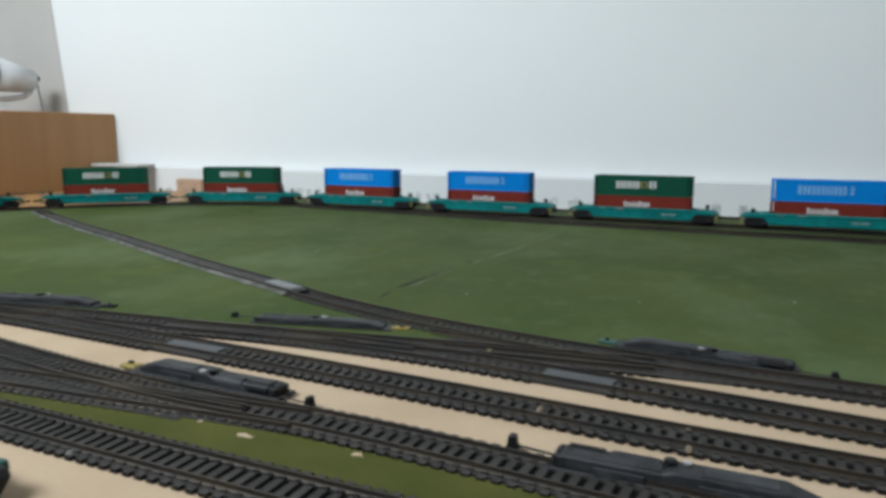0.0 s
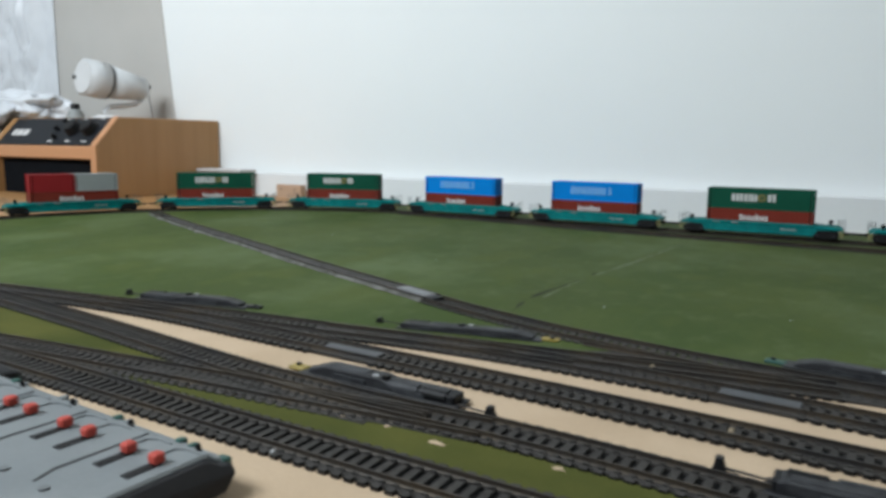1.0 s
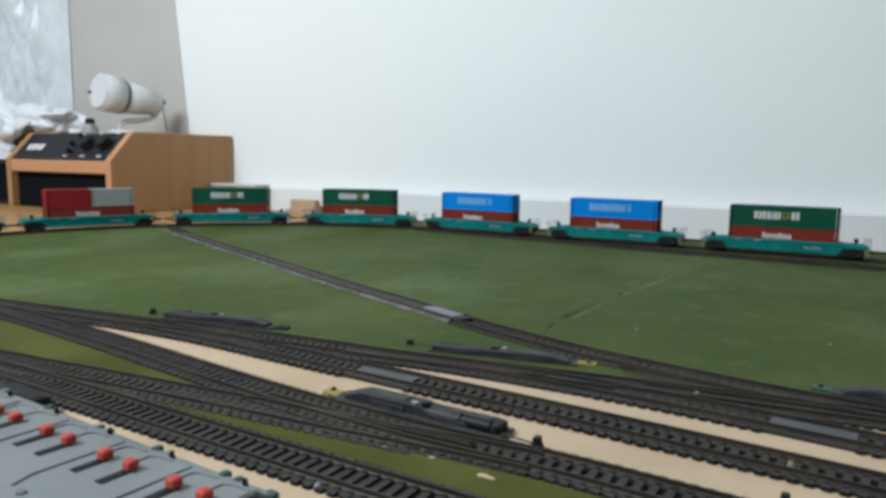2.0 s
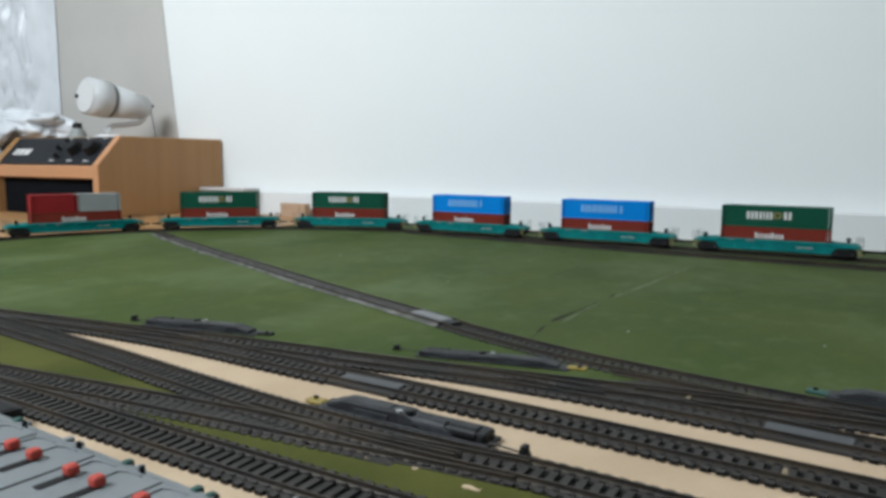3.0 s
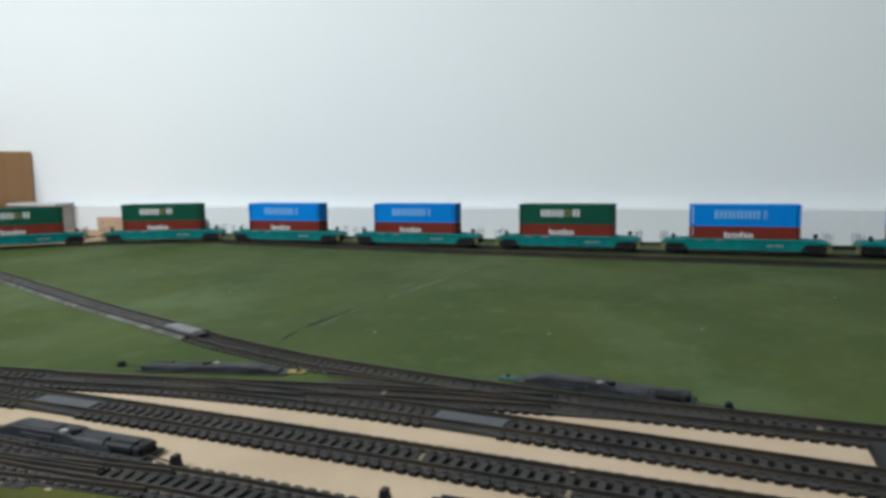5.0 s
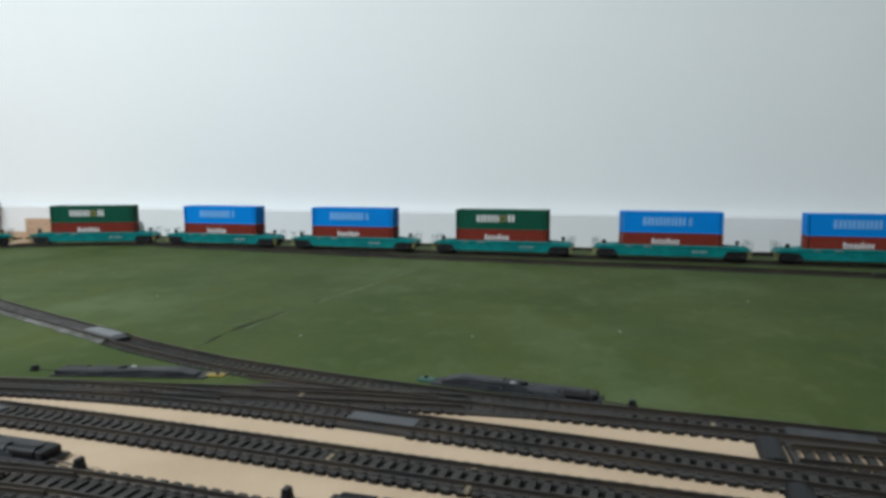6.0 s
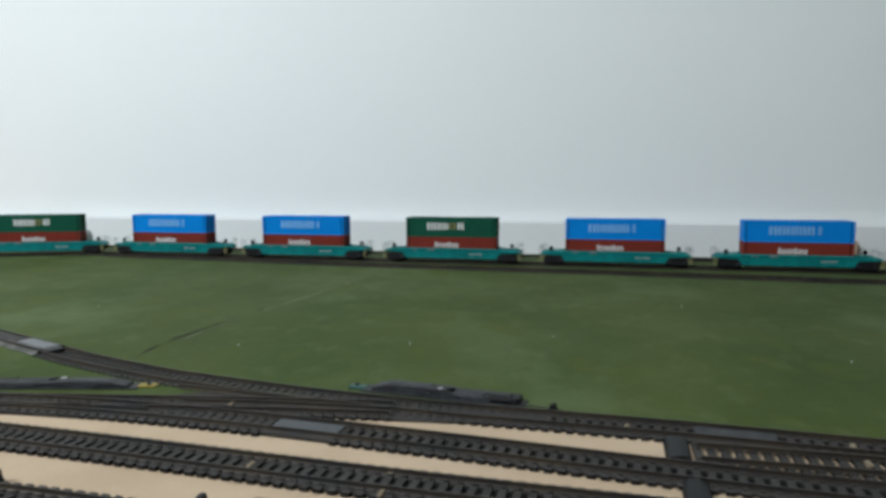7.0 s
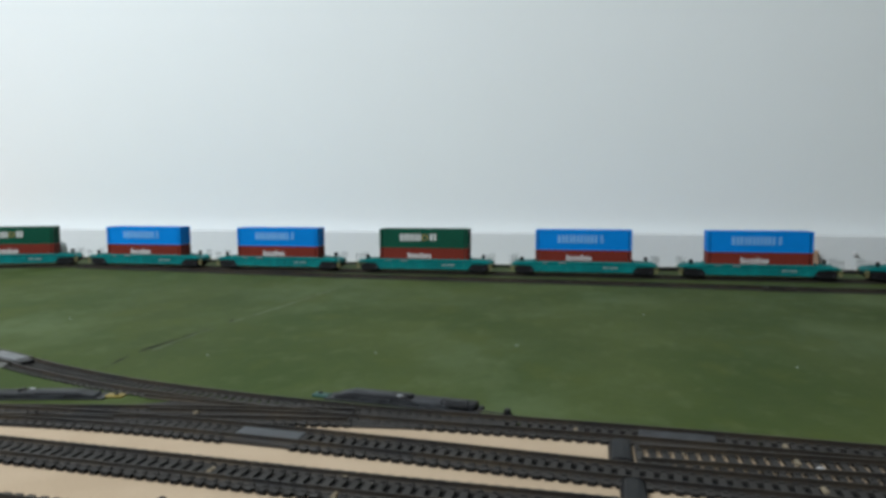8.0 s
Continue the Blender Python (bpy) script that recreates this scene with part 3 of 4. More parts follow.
# ---- train ----
WHEEL_Z = 0.0045


def blocks(x0, z0, widths, height, gap, y, bm=None, tall=()):
    """A row of plain upright blocks that stands for printed words."""
    bm = bm or bmesh.new()
    x = x0
    for i, w in enumerate(widths):
        h = height * (1.3 if i in tall else 1.0)
        if w < 0.0039 or w > 0.012:
            box(x, x + w, y - 0.00015, y + 0.00015, z0, z0 + h, bm=bm)
        else:
            for a, b, top in ((0.0, 0.42, h), (0.62, 1.0, height)):
                box(x + a * w, x + b * w, y - 0.00015, y + 0.00015, z0, z0 + top, bm=bm)
        x += w + gap
    return bm


def container(length, height, colour, label, marks=None):
    """A corrugated box with corner posts and door bars, base at its origin."""
    ob = tagged(empty("container"), label, "container", group="containers on the train")
    half, w = length / 2, 0.0138
    prof, n = [], int(length / 0.0036)
    for i in range(n):
        a = -half + 0.003 + (length - 0.006) * i / n
        st = (length - 0.006) / n
        prof += [(a, -w + 0.0003), (a + st * 0.35, -w + 0.0003), (a + st * 0.5, -w), (a + st * 0.85, -w)]
    other = [(-x, -y) for x, y in prof]
    core = extrude(prof + [(half - 0.003, -w + 0.0003)] + other + [(-half + 0.003, w - 0.0003)], 0.0012, height - 0.0012, "z")
    part("body", core, colour, ob)
    part("roof", box(-half, half, -w - 0.0002, w + 0.0002, height - 0.0014, height, 0.0003), colour, ob)
    part("floor_frame", box(-half, half, -w - 0.0002, w + 0.0002, 0.0, 0.0014, 0.0003), colour, ob)
    for sx in (-1, 1):
        for sy in (-1, 1):
            part("corner_post", box(sx * half - 0.0017, sx * half + 0.0017, sy * w - 0.0005, sy * w + 0.0005, 0.0001, height - 0.0001, 0.0003), colour, ob)
        part("end_panel", box(sx * (half - 0.0006) - 0.0005, sx * (half - 0.0006) + 0.0005, -w, w, 0.0012, height - 0.0012), colour, ob)
    for i in range(4):
        y = -0.0095 + i * 0.0063
        part("door_bar", tube(0.0004, height - 0.004, pose(half + 0.0002, y, height / 2), 6), colour, ob)
    if marks:
        for bm, material, note in marks():
            part("marking", bm, material, ob, note)
    return ob


FACE = -0.01395


def arctic_marks():
    yield blocks(-0.0350, 0.0100, (0.0094, 0.0088, 0.0086, 0.0080, 0.0036, 0.0086), 0.0108, 0.0014, FACE), M_PALE, "pale blue word drawn as plain bars"
    yield blocks(0.0235, 0.0100, (0.0018, 0.0012), 0.0110, 0.0008, FACE), M_PALE, "pale blue emblem"


def green_marks():
    yield blocks(-0.0345, 0.0105, (0.0086, 0.0090, 0.0022, 0.0074), 0.0100, 0.0014, FACE), M_WHITE, "white word drawn as plain bars"
    ring = bmesh.new()
    for i in range(10):
        a = 2 * math.pi * i / 10
        box(0.0030 + 0.0042 * math.cos(a) - 0.0010, 0.0030 + 0.0042 * math.cos(a) + 0.0010, FACE - 0.00015, FACE + 0.00015, 0.0158 + 0.0036 * math.sin(a) - 0.0009, 0.0158 + 0.0036 * math.sin(a) + 0.0009, bm=ring)
    yield ring, M_GOLD, "gold ring emblem"
    yield blocks(0.0105, 0.0110, (0.0090,), 0.0100, 0.0012, FACE), M_WHITE, "white word drawn as plain bars"


def lower_marks():
    yield blocks(-0.0230, 0.0150, (0.0062, 0.0040, 0.0062, 0.0066, 0.0066), 0.0062, 0.0012, FACE, tall=(0, 3)), M_WHITE, "white word drawn as plain bars"


TOP_H, LOW_H = 0.0280, 0.0298


def wagon():
    """A teal well wagon: deep side sills between two raised ends, bogies, steps, railings and couplers."""
    ob = tagged(empty("container_wagon"), "teal well wagon with black bogies on the main line", "railway wagon", group="wagons of the train")
    half, truck = 0.1000, 0.0815
    side = [(-0.0640, 0.0050), (0.0640, 0.0050), (0.0680, 0.0062), (0.0720, 0.0122), (0.0960, 0.0130), (half, 0.0140), (half, 0.0152), (0.0945, 0.0176), (0.0740, 0.0182), (0.0690, 0.0190)]
    side += [(-x, z) for x, z in reversed(side[2:])]
    for s in (-1, 1):
        y = s * 0.0150
        sill = part("side_sill", extrude(side, y - 0.0008, y + 0.0008, bevel=0.0003), M_TEAL, ob)
        part("top_chord", box(-0.0690, 0.0690, y - 0.0022, y + 0.0022, 0.0158, 0.0192, 0.0005), M_TEAL, sill)
        part("bottom_chord", box(-0.0640, 0.0640, y - 0.0018, y + 0.0018, 0.0048, 0.0068, 0.0004), M_TEAL, sill)
        for i in range(11):
            x = -0.0600 + i * 0.0120
            part("rib", box(x - 0.0006, x + 0.0006, y + s * 0.0006, y + s * 0.0019, 0.0066, 0.0160), M_TEAL, sill)
        for e in (-1, 1):
            x = e * 0.0830
            part("end_chord", box(x - 0.0120, x + 0.0120, y - 0.0019, y + 0.0019, 0.0140, 0.0164, 0.0004), M_TEAL, sill)
        yy = y + s * 0.0024
        part("marking", blocks(-0.0560, 0.0164, (0.002, 0.002, 0.002), 0.0012, 0.0008, yy), M_GREY, sill, "small white marks drawn as plain bars")
        part("marking", blocks(-0.0330, 0.0163, (0.0026, 0.0026, 0.0026), 0.0018, 0.0008, yy), M_GREY, sill, "small white marks drawn as plain bars")
        part("marking", blocks(0.0280, 0.0098, (0.0024, 0.0024, 0.0024, 0.0024, 0.0024, 0.0024), 0.0026, 0.0008, y + s * 0.00095), M_GREY, sill, "faded white marks drawn as plain bars")
    part("well_floor", box(-0.0680, 0.0680, -0.0142, 0.0142, 0.0036, 0.0050), M_TEAL, ob)
    for s in (-1, 1):
        deck_outline = [(s * 0.0700, 0.0130), (s * 0.0700, 0.0182), (s * 0.0760, 0.0180), (s * 0.0920, 0.0168), (s * 0.0995, 0.0150), (s * 0.0995, 0.0130)]
        deck = part("end_deck", extrude(deck_outline, -0.0141, 0.0141, bevel=0.0004), M_TEAL, ob)
        for i in range(3):
            x = s * (0.0750 + i * 0.0070)
            part("deck_rib", box(x - 0.0012, x + 0.0012, -0.012, 0.012, 0.0165, 0.0192 - 0.0005 * i, 0.0003), M_TEAL, deck)
        bogie = part("bogie", box(s * truck - 0.0120, s * truck + 0.0120, -0.0105, 0.0105, 0.0050, 0.0112, 0.0012), M_DARK, ob)
        for sy in (-1, 1):
            frame_bm = extrude([(-0.0138, 0.0036), (-0.006, 0.0016), (0.006, 0.0016), (0.0138, 0.0036), (0.0142, 0.0092), (0.009, 0.0122), (-0.009, 0.0122), (-0.0142, 0.0092)], sy * 0.0142 - 0.0014, sy * 0.0142 + 0.0014, bevel=0.0004)
            part("side_frame", frame_bm, M_DARK, bogie, m=pose(s * truck, 0, 0))
            for wx in (-0.0095, 0.0095):
                part("wheel", tube(0.0053, 0.0022, pose(s * truck + wx, sy * 0.0082, 0.0053, 90), 18, bevel=0.0004), M_DARK, bogie)
                part("axle_box", box(s * truck + wx - 0.0016, s * truck + wx + 0.0016, sy * 0.0158 - 0.0005, sy * 0.0158 + 0.0005, 0.0040, 0.0072, 0.0004), M_PLATE, bogie, "dusty axle box")
        for wx in (-0.0095, 0.0095):
            part("axle", tube(0.0010, 0.0165, pose(s * truck + wx, 0, 0.0053, 90), 8), M_DARK, bogie)
        for sy in (-1, 1):
            y = sy * 0.0146
            for x in (0.0980, 0.1010):
                part("step", box(s * x - 0.0006, s * x + 0.0006, y - 0.0007, y + 0.0007, 0.0048, 0.0142, 0.0002), M_CREAM, ob, "cream corner step")
            part("step_tread", box(s * 0.0995 - 0.0020, s * 0.0995 + 0.0020, y - 0.0010, y + 0.0010, 0.0046, 0.0056, 0.0002), M_CREAM, ob, "cream step tread")
            for i in range(3):
                x = s * (0.0945 + i * 0.0038)
                part("railing_post", tube(0.00035, 0.0120, pose(x, y, 0.0205), 6), M_RAILING, ob)
            part("handrail", wire([(s * 0.0945, y, 0.0225), (s * 0.1021, y, 0.0225)], 0.00025), M_RAILING, ob)
        part("end_sill", box(min(s * 0.0990, s * 0.1008), max(s * 0.0990, s * 0.1008), -0.0140, 0.0140, 0.0112, 0.0148, 0.0004), M_TEAL, ob)
        part("draft_box", box(min(s * 0.1005, s * 0.1050), max(s * 0.1005, s * 0.1050), -0.0035, 0.0035, 0.0068, 0.0112, 0.0005), M_DARK, ob)
        part("coupler", box(min(s * 0.1050, s * 0.1148), max(s * 0.1050, s * 0.1148), -0.0018, 0.0018, 0.0076, 0.0104, 0.0005), M_DARK, ob)
    for x, y in ((-0.0860, -0.0095), (0.0860, 0.0095)):
        part("brake_wheel", tube(0.0030, 0.0012, pose(x, y, 0.0218, 90), 14), M_DARK, ob, "black brake wheel")
        part("brake_stand", box(x - 0.0008, x + 0.0008, y - 0.0008, y + 0.0008, 0.0165, 0.0215), M_DARK, ob)
    return ob


def locomotive():
    ob = tagged(empty("diesel_locomotive"), "light grey diesel locomotive with black underframe on the main line", "locomotive")
    part("underframe", box(-0.108, 0.108, -0.0165, 0.0165, 0.0105, 0.0155, 0.0006), M_DARK, ob)
    part("fuel_tank", box(-0.030, 0.030, -0.0145, 0.0145, 0.0030, 0.0105, 0.0015), M_DARK, ob)
    hood = part("hood", extrude([(-0.0090, 0.0155), (0.0090, 0.0155), (0.0090, 0.040), (0.0070, 0.043), (-0.0070, 0.043), (-0.0090, 0.040)], -0.072, 0.100, "x", bevel=0.0005), M_LOCO, ob)
    for i in range(8):
        x = -0.055 + i * 0.019
        part("hood_door", box(x, x + 0.015, -0.0096, -0.0089, 0.018, 0.038, 0.0003), M_LOCO, hood)
    for i in range(3):
        part("roof_fan", tube(0.0065, 0.0025, pose(0.040 + i * 0.019, 0, 0.0440), 16, bevel=0.0004), M_DARK, hood)
    cab = part("cab", extrude([(-0.0150, 0.0155), (0.0150, 0.0155), (0.0150, 0.042), (0.0105, 0.047), (-0.0105, 0.047), (-0.0150, 0.042)], -0.096, -0.070, "x", bevel=0.0006), M_LOCO, ob)
    for s in (-1, 1):
        for x in (-0.0905, -0.0800):
            part("side_window", box(x - 0.0035, x + 0.0035, s * 0.0151 - 0.0003, s * 0.0151 + 0.0003, 0.032, 0.040, 0.0002), M_DARK, cab)
        part("front_window", box(-0.0964, -0.0958, s * 0.007 - 0.0045, s * 0.007 + 0.0045, 0.033, 0.041, 0.0002), M_DARK, cab)
    part("short_hood", extrude([(-0.0085, 0.0155), (0.0085, 0.0155), (0.0085, 0.029), (0.0065, 0.031), (-0.0065, 0.031), (-0.0085, 0.029)], -0.107, -0.096, "x", bevel=0.0005), M_LOCO, ob)
    for s in (-1, 1):
        bogie = part("bogie", box(s * 0.068 - 0.026, s * 0.068 + 0.026, -0.0105, 0.0105, 0.0055, 0.0105, 0.001), M_DARK, ob)
        for sy in (-1, 1):
            part("side_frame", box(s * 0.068 - 0.029, s * 0.068 + 0.029, sy * 0.0125 - 0.0012, sy * 0.0125 + 0.0012, 0.0040, 0.0100, 0.0006), M_DARK, bogie)
            for i in (-1, 0, 1):
                part("wheel", tube(0.0058, 0.0022, pose(s * 0.068 + i * 0.019, sy * 0.0082, 0.0058, 90), 18), M_DARK, bogie)
            for i in range(9):
                part("railing_post", tube(0.0004, 0.011, pose(-0.1 + i * 0.025, sy * 0.0160, 0.0210), 6), M_LOCO, ob) if s > 0 else None
        part("coupler", box(min(s * 0.108, s * 0.1145), max(s * 0.108, s * 0.1145), -0.0018, 0.0018, 0.0085, 0.0115, 0.0004), M_DARK, ob)
    return ob


PITCH, LEAD = 0.2300, 0.364 + 5 * 0.2300


def on_main(s, z):
    p, a = main_at(s)
    return Matrix.Translation((p.x, p.y, z)) @ Matrix.Rotation(a - math.pi, 4, "Z")


first = wagon()
low = container(0.1290, LOW_H, M_RUST, "oxide red container with white plain bars, in a well wagon", lower_marks)
blue = container(0.1290, TOP_H, M_BLUE, "blue container with pale plain bars, stacked on a red one", arctic_marks)
green = container(0.1290, TOP_H, M_GREENC, "dark green container with white plain bars, stacked on a red one", green_marks)
small_red = container(0.0637, TOP_H, M_RED, "plain dark red short container, stacked on a red one")
small_grey = container(0.0637, TOP_H, M_GREY, "plain grey short container, stacked on a red one")
used = set()


def place(ob, m):
    """Sets the built thing itself the first time, then copies of it."""
    if ob.name in used:
        return copy_thing(ob, m)
    used.add(ob.name)
    ob.matrix_basis = m
    return ob


for i, load in enumerate("BRGGBBGBBG"):
    s = LEAD - i * PITCH
    place(first, on_main(s, WHEEL_Z))
    z = WHEEL_Z + 0.0052
    place(low, on_main(s, z))
    z += LOW_H + 0.0002
    if load == "B":
        place(blue, on_main(s, z))
    elif load == "G":
        place(green, on_main(s, z))
    else:
        place(small_red, on_main(s, z) @ pose(-0.0324, 0, 0))
        place(small_grey, on_main(s, z) @ pose(0.0324, 0, 0))
locomotive().matrix_basis = on_main(LEAD + 0.5 * PITCH + 0.1165, WHEEL_Z)

# ---- wooden console in the corner ----
# added brown sheet, stands in for console wood that reaches further down
arc = [(CURVE_X - (CURVE_R + 0.020) * math.sin(a), MAIN_Y - CURVE_R + (CURVE_R + 0.020) * math.cos(a)) for a in np.arange(0.62, 1.58, 0.06)]
tagged(put("base_panel", extrude(arc + [(arc[-1][0], 0.30), (-2.12, 0.30), (-2.12, 1.146), (arc[0][0], 1.146)], 0.0005, 0.0026, "z"), M_WOOD), "thin brown sheet added in place of the console's lower wood", "panel", kind="structure")
console = tagged(empty("wooden_console", pose(-1.355, 0, 0.0027)), "wood-cased console with a sloping black knob panel", "console")
WIDE = 0.392
SIDE = [(0.856, 0.0), (1.177, 0.0), (1.177, 0.168), (0.912, 0.168), (0.856, 0.108)]
for x in (-0.018, -WIDE):
    part("side_panel", extrude(SIDE, x, x + 0.018, "x", bevel=0.0015), M_WOOD, console)
part("edge_band", extrude([(0.8545, 0.001), (0.8560, 0.001), (0.8560, 0.1075), (0.9125, 0.1680), (0.9110, 0.1690), (0.8545, 0.1085)], -0.0178, -0.0002, "x"), M_WOODTRIM, console, "orange-brown front edge")
part("top_panel", box(0.018 - WIDE, -0.018, 0.914, 1.176, 0.156, 0.167, 0.001), M_WOOD, console)
part("back_panel", box(0.018 - WIDE, -0.018, 1.166, 1.1755, 0.0, 0.156), M_WOOD, console)
part("front_rail", box(0.018 - WIDE, -0.018, 0.857, 0.878, 0.080, 0.107, 0.002), M_WOODTRIM, console, "orange-brown wooden front rail")
part("grille", box(0.018 - WIDE, -0.018, 0.872, 0.878, 0.0, 0.080), M_CONCEAL, console, "black cloth grille")
slope = pose(0, 0.860, 0.1095, 47)
face = part("face_plate", box(0.020 - WIDE, -0.020, 0.0, 0.078, -0.004, 0.0, 0.0005), M_FACE, console, "black sloping control plate", m=slope)
for kx in (-0.060, -0.118):
    part("knob", tube(0.019, 0.018, pose(kx, 0.042, 0.009), 24, 0.016, bevel=0.0015), M_DARK, face, "large black knob", smooth=False)
for i in range(3):
    part("toggle", tube(0.005, 0.012, pose(-0.165 - 0.012 * (i % 2), 0.020 + 0.022 * i, 0.006), 12), M_DARK, face)
tick = bmesh.new()
for kx in (-0.055, -0.112, -0.175):
    box(kx - 0.010, kx + 0.006, 0.008, 0.0115, 0.0002, 0.0006, bm=tick)
    box(kx - 0.004, kx + 0.010, 0.073, 0.0755, 0.0002, 0.0006, bm=tick)
part("marking", tick, M_WHITE, face, "white scale marks drawn as plain bars")
part("marking", blocks(0, 0, (0.014, 0.020, 0.020), 0.0004, 0.004, 0.0), M_WHITE, face, "white figures drawn as plain bars", m=pose(-0.345, 0.035, 0.0003) @ Matrix.Diagonal((1, 60, 1, 1)))

# ---- dark case beside the console ----
case_box = tagged(empty("black_case", pose(-1.862, 0.985, 0.0026)), "black plastic equipment case standing beside the console", "case")
part("body", box(-0.090, 0.090, -0.110, 0.110, 0.004, 0.105, 0.004, segments=2), M_FACE, case_box)
part("front_panel", box(-0.082, 0.082, -0.1135, -0.1095, 0.012, 0.097, 0.001), M_CONCEAL, case_box)
for x in (-0.075, 0.075):
    for y in (-0.095, 0.095):
        part("foot", tube(0.008, 0.005, pose(x, y, 0.0025), 12), M_DARK, case_box)

# ---- spot lamp on the console ----
spot = tagged(empty("spot_lamp", pose(-1.541, 1.030, 0.255) @ Matrix.Scale(0.79, 4)), "white enamelled cylindrical spot lamp on a bent bracket", "lamp")
TUBE = pose(0, 0, 0, -97, 0, -4)
part("housing", tube(0.0500, 0.120, TUBE @ pose(0, 0, 0.042), 40, 0.034, bevel=0.005), M_CANWHITE, spot, smooth=True)
part("front_ring", tube(0.0530, 0.062, TUBE @ pose(0, 0, -0.055), 40, bevel=0.0025), M_CANWHITE, spot, smooth=True)
part("front_glass", tube(0.0455, 0.003, TUBE @ pose(0, 0, -0.0868), 40), M_CANWHITE, spot, "dull white front disc")
part("seam_ring", tube(0.0512, 0.005, TUBE @ pose(0, 0, -0.0210), 40), M_GROOVE, spot, "dark seam ring")
part("cable_gland", tube(0.007, 0.020, TUBE @ pose(0.010, -0.008, 0.106), 12), M_DARK, spot, "black cable gland")
part("front_stud", tube(0.005, 0.012, TUBE @ pose(-0.040, 0.0, -0.088), 12), M_DARK, spot, "black stud")
part("bracket", wire([(0.012, 0.085, -0.028), (0.014, 0.088, -0.045), (0.012, 0.070, -0.058), (0.006, 0.030, -0.066), (0.0, -0.01, -0.070), (0.0, -0.03, -0.085), (0.0, -0.03, -0.1065)], 0.0075, 8), M_CANWHITE, spot, smooth=True)
part("bracket_foot", tube(0.024, 0.006, pose(0.0, -0.03, -0.1070), 24, bevel=0.002), M_CANWHITE, spot)
part("cable", wire([(0.010, 0.104, -0.012), (0.014, 0.112, -0.020), (0.020, 0.110, -0.035), (0.030, 0.108, -0.065), (0.042, 0.105, -0.1075)], 0.0022), M_GROOVE, spot, "thin grey cable")

# ---- curtain, plastic sheet and small pieces ----
def hanging(name, x0, x1, z0, z1, y, material, wave, folds, edge, thick=0.004, seed=0):
    bm = bmesh.new()
    nx, nz = 60, 40
    grid = {}
    for i in range(nx + 1):
        for j in range(nz + 1):
            u, v = i / nx, j / nz
            x = x0 + u * (x1 - x0) - edge * v * u
            off = wave * math.sin(u * folds * 2 * math.pi + 0.8 * math.sin(v * 3 + seed)) + 0.3 * wave * noise.noise(Vector((u * 9, v * 6, seed)))
            grid[i, j] = bm.verts.new((x, y + off, z0 + v * (z1 - z0)))
    for i in range(nx):
        for j in range(nz):
            bm.faces.new((grid[i, j], grid[i + 1, j], grid[i + 1, j + 1], grid[i, j + 1]))
    ob = put(name, bm, material, smooth=True)
    mod = ob.modifiers.new("thickness", "SOLIDIFY")
    mod.thickness = thick
    return ob


tagged(hanging("curtain", -1.992, -1.467, -0.2, 1.55, 1.1778, M_CLOTH, 0.0006, 1.0, 0.20, 0.002), "plain grey cloth curtain hanging flat against the wall", "curtain")



def crinkled_sheet():
    """A plastic sheet hanging over the console, creased all over."""
    bm = bmesh.new()
    nx, nz = 70, 110
    grid = {}
    for i in range(nx + 1):
        for j in range(nz + 1):
            u, v = i / nx, j / nz
            x = -2.48 + u * 0.492
            p = Vector((u * 4.2, v * 5.0, 0.5))
            crease = abs(noise.noise(p * 1.6)) * 0.050 + abs(noise.noise(p * 4.0)) * 0.020 + abs(noise.noise(Vector((p.x * 6, p.y * 16, 2)))) * 0.010
            grid[i, j] = bm.verts.new((x, 1.1748 - (crease + 0.006) * min(1.0, max(0.0, (0.90 - u) / 0.10)), 0.19 + v * 1.3))
    for i in range(nx):
        for j in range(nz):
            bm.faces.new((grid[i, j], grid[i + 1, j], grid[i + 1, j + 1], grid[i, j + 1]))
    ob = put("plastic_sheet", bm, M_SHEET, smooth=True)
    ob.modifiers.new("thickness", "SOLIDIFY").thickness = 0.0015
    return tagged(ob, "creased translucent white plastic sheet hanging over the console", "plastic sheet")


crinkled_sheet()


def crumpled(name, centre, size, seed, label):
    bm = bmesh.new()
    bmesh.ops.create_icosphere(bm, subdivisions=5, radius=1.0)
    for v in bm.verts:
        d = v.co.normalized()
        r = 1.05 - 0.55 * abs(noise.noise(d * 1.3 + Vector((seed, 0, 0)))) - 0.20 * abs(noise.noise(d * 2.7 + Vector((0, seed, 0)))) - 0.05 * abs(noise.noise(d * 6.0 + Vector((0, 0, seed))))
        v.co = Vector((d.x * size[0], d.y * size[1], max(d.z, -0.55) * size[2])) * r
    return tagged(put(name, bm, M_SHEET, None, pose(*centre), smooth=True), label, "plastic bag")


crumpled("plastic_bag", (-1.83, 0.985, 0.198), (0.18, 0.09, 0.050), 2.0, "crumpled white plastic bag heaped on the console")
crumpled("plastic_bag", (-1.90, 0.90, 0.175), (0.16, 0.085, 0.085), 6.0, "crumpled white plastic bag slumped beside the console")
jar = tagged(empty("jar", pose(-1.642, 1.00, 0.1685)), "small grey jar with a dark cap on the console", "jar")
part("body", tube(0.023, 0.026, pose(0, 0, 0.013), 24, 0.013, bevel=0.003), M_GREY, jar, smooth=False)
part("cap", tube(0.011, 0.013, pose(0, 0, 0.0325), 20, 0.010, bevel=0.002), M_DARK, jar, "black cap")
saucer = tagged(empty("lid", pose(-1.452, 0.952, 0.1685)), "shallow white round lid lying on the console", "lid")
part("rim", tube(0.033, 0.005, pose(0, 0, 0.0025), 32, 0.031, bevel=0.0015), M_CANWHITE, saucer)
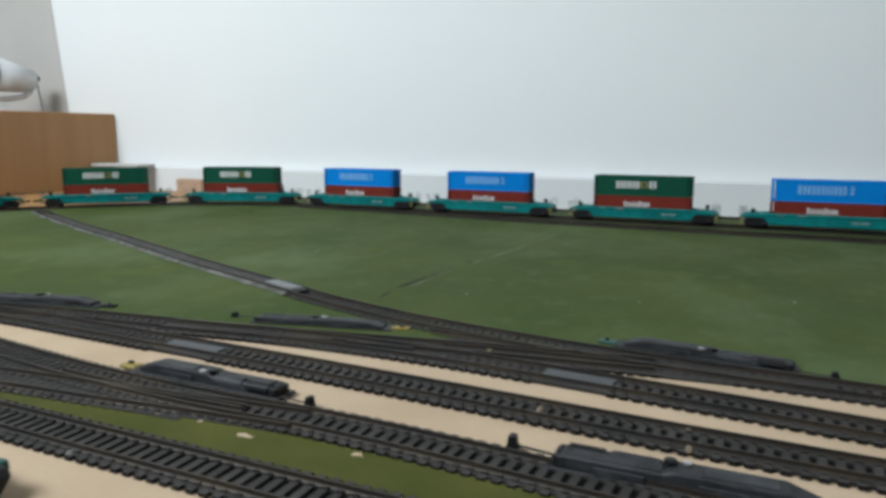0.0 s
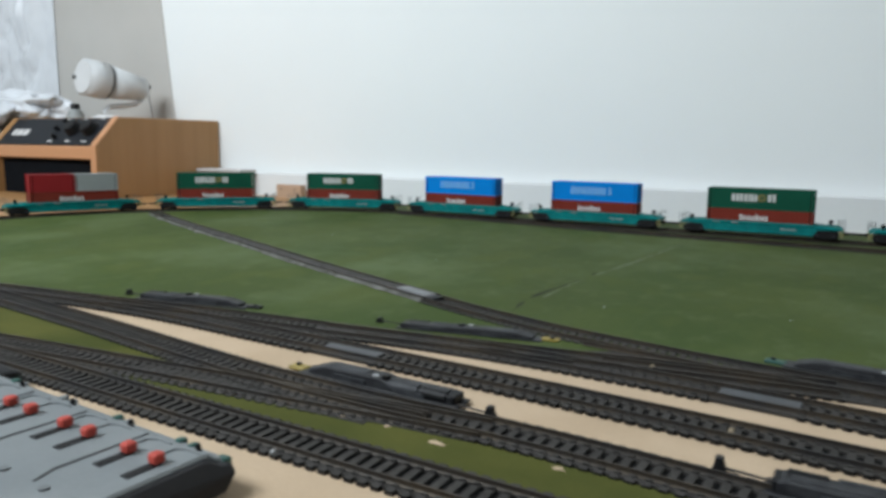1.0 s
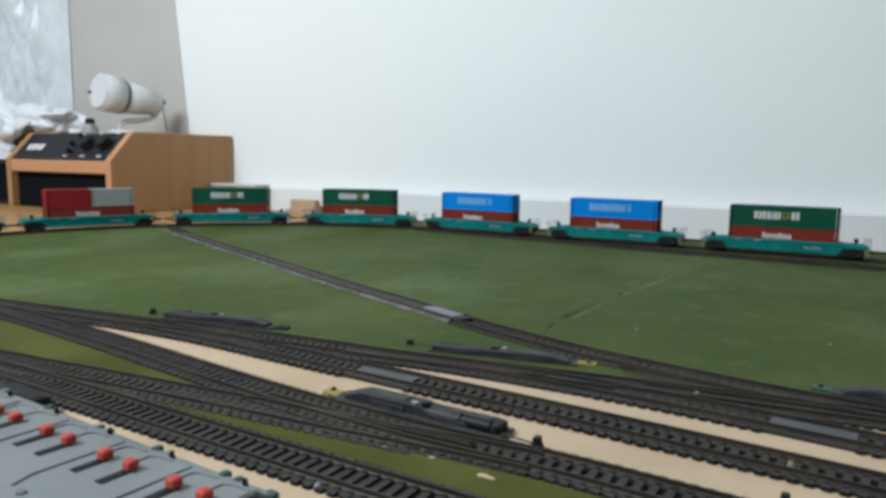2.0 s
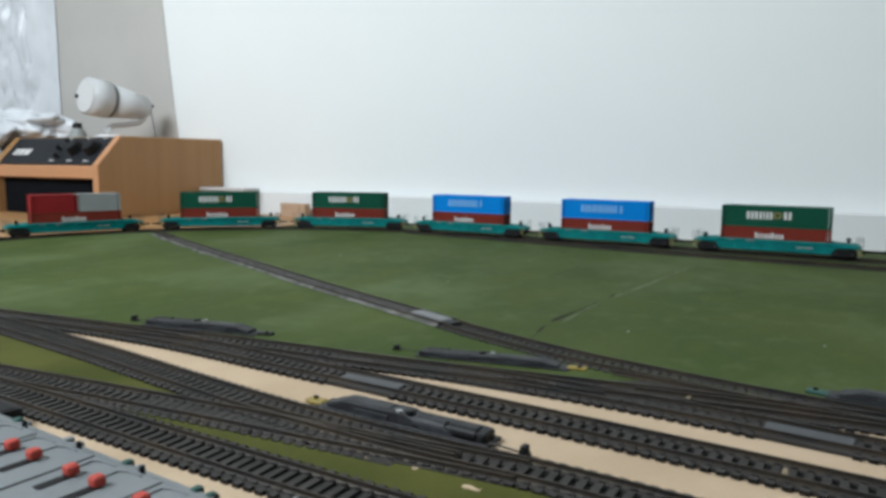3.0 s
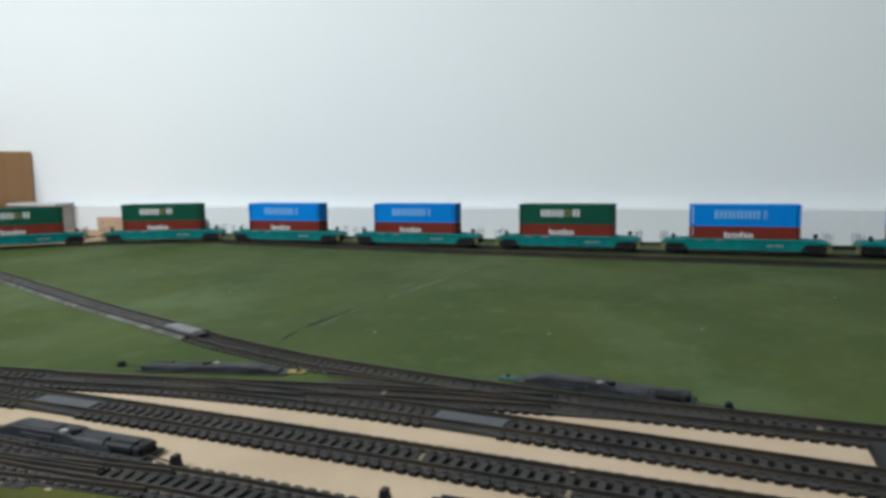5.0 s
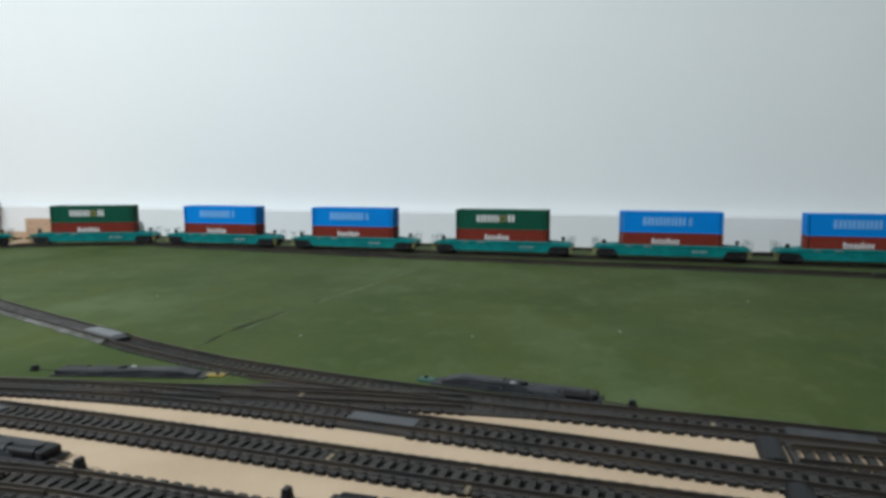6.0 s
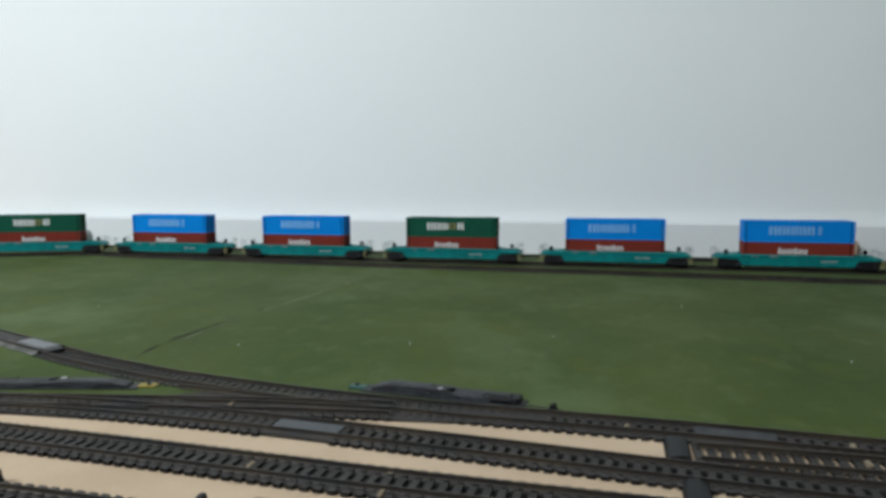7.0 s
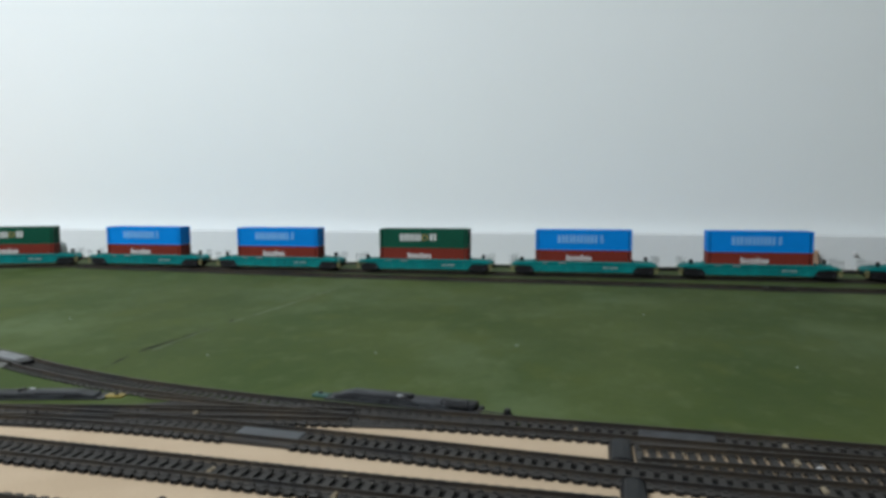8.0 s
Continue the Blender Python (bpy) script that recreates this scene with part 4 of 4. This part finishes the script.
part("dome", tube(0.027, 0.003, pose(0, 0, 0.0062), 32, 0.021, bevel=0.001), M_CANWHITE, saucer)
offcut = tagged(empty("wood_offcut", pose(0.355, 1.134, 0.001)), "pale wooden offcut with three holes against the backboard", "wood block")
part("block", box(0.0, 0.083, 0.0, 0.018, 0.0, 0.0300, 0.0012), M_OFFCUT, offcut)
for x, z in ((0.010, 0.019), (0.040, 0.0255), (0.068, 0.018)):
    part("screw_hole", tube(0.0013, 0.001, pose(x, -0.0002, z, 90), 8), M_DARK, offcut)
off2 = tagged(empty("wood_offcut", pose(-1.120, 1.120, 0.001)), "small pale wooden offcut against the backboard", "wood block")
part("block", box(0.0, 0.070, 0.0, 0.018, 0.0, 0.0300, 0.0012), M_OFFCUT, off2)
for x, z in ((0.015, 0.02), (0.054, 0.02)):
    part("screw_hole", tube(0.0013, 0.001, pose(x, -0.0002, z, 90), 8), M_DARK, off2)
M_BEIGE = mat("grey_beige_body", (0.40, 0.385, 0.37), 0.7, vary=0.05, coarse=20)
M_PALECAP = mat("pale_beige_top", (0.52, 0.505, 0.50), 0.7, vary=0.05, coarse=20)
# the block's body is coloured darker than its top
corner = tagged(empty("corner_block", pose(-1.30, 1.100, 0.001)), "grey-beige block with a paler top between console and backboard", "block")
part("body", box(-0.05, 0.086, 0.004, 0.050, 0.0, 0.053, 0.001), M_BEIGE, corner)
part("cap", box(-0.05, 0.092, 0.0, 0.050, 0.0532, 0.0590, 0.001), M_PALECAP, corner, "paler top board")
tagged(put("wall_screw", tube(0.0022, 0.002, pose(-0.095, 1.1510, 0.0510, 90), 10), M_DARK), "small dark screw head on the backboard", "screw")
tagged(put("wall_hook", tube(0.004, 0.006, pose(0.493, 1.150, 0.025, 90), 14, 0.0025), M_WHITE), "small white screw cap on the backboard", "screw cap")
drum = extrude([(-0.031, 0.0), (0.031, 0.0), (0.031, 0.022), (0.027, 0.029), (0.018, 0.032), (-0.018, 0.032), (-0.027, 0.029), (-0.031, 0.022)], -0.015, 0.015, bevel=0.0012)
tagged(put("grey_case", drum, M_GREY, None, pose(-0.868, 1.105, 0.001)), "small grey round-topped plastic case behind the main line", "case")


def crumb(x, y, size, material, label):
    bm = bmesh.new()
    bmesh.ops.create_icosphere(bm, subdivisions=1, radius=size)
    for v in bm.verts:
        v.co *= 0.7 + 0.6 * random.random()
        v.co.z *= 0.5
    tagged(put("crumb", bm, material, None, pose(x, y, 0.0012 + size * 0.2)), label, "crumb", group="crumbs on the field")


for x, y in ((-0.181, 0.484), (-0.055, 0.515), (0.050, 0.560), (0.252, 0.528), (-0.308, 0.978), (-0.40, 0.60), (-0.62, 0.70), (0.16, 0.72)):
    crumb(x, y, random.uniform(0.0006, 0.0011), M_GREY, "pale crumb lying on the green field")
for x, y, w in ((-0.162, 0.2050, 1.0), (-0.214, 0.2075, 0.8), (-0.243, 0.2055, 0.9), (-0.277, 0.2030, 1.2), (-0.306, 0.1985, 1.1), (-0.111, 0.2095, 0.7), (-0.190, 0.2085, 0.5)):
    patch = [(x + w * random.uniform(0.0015, 0.0055) * math.cos(a), y + w * random.uniform(0.0008, 0.0030) * math.sin(a)) for a in [i * math.pi / 5 for i in range(10)]]
    tagged(put("bare_patch", extrude(patch, 0.0003, 0.0015, "z"), M_PLY), "bare board patch worn through the olive strip", "bare patch", group="bare patches in the strip")
M_FILLER = mat("beige_filler", (0.22, 0.175, 0.115), 0.8, vary=0.25, coarse=300)
for x, y, z in ((-0.112, 0.3550, 0.0034), (0.102, 0.3660, 0.0034), (0.204, 0.3620, 0.0034), (0.204, 0.3420, 0.0034), (0.207, 0.3120, 0.0034), (0.003, 0.2880, 0.0034), (0.005, 0.2670, 0.0034), (-0.060, 0.2810, 0.0034)):
    tagged(put("glue_blob", box(x - 0.0013, x + 0.0013, y - 0.0030, y + 0.0030, z - 0.0024, z - 0.0006, 0.0006), M_FILLER), "beige filler blob at a rail joint", "filler blob", group="filler blobs at rail joints")
lump = box(-0.020, 0.020, -0.006, 0.006, 0.0, 0.010, 0.003, segments=2)
tagged(put("wire_connector", lump, M_DARK, None, pose(-0.392, 0.150, 0.0, 0, 0, -4)), "black wire connector behind the control panel", "connector")
for x, y in ((-0.132, 0.1690), (-0.213, 0.1635)):
    tagged(put("track_screw", tube(0.0019, 0.0016, pose(x, y, 0.0016), 12, 0.0009), M_STEEL), "bright screw head between two sleepers", "screw", group="screws in the track")
crumb(0.212, 0.337, 0.0022, M_WHITE, "white crumb lying between two sleepers")

# ---- invented fittings for the two lamps, out of view ----
fitting = tagged(empty("ceiling_light", look((-1.10, -0.73, 1.4540), (-1.05, -0.33, 0.914))), "unseen white box added behind the room light, on two rods", "ceiling light")
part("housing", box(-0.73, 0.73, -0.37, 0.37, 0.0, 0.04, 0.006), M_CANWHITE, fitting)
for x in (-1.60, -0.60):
    tagged(put("hanging_rod", wire([(x, -0.75, 1.47), (x, -0.75, CEIL_Z)], 0.006), M_CANWHITE), "unseen white rod added to hold the light's box", "rod")
# unseen window frame, added to go with the side light
window = tagged(empty("window_1"), "unseen white framed side window, assumed for the light from the left", "window", kind="structure")
for y0, y1, z0, z1 in ((-0.25, -0.19, 0.1, 1.4), (0.89, 0.95, 0.1, 1.4), (-0.19, 0.89, 0.1, 0.16), (-0.19, 0.89, 1.34, 1.4), (0.33, 0.37, 0.16, 1.34)):
    part("window_frame", box(-2.58, -2.53, y0, y1, z0, z1, 0.003), M_CANWHITE, window)
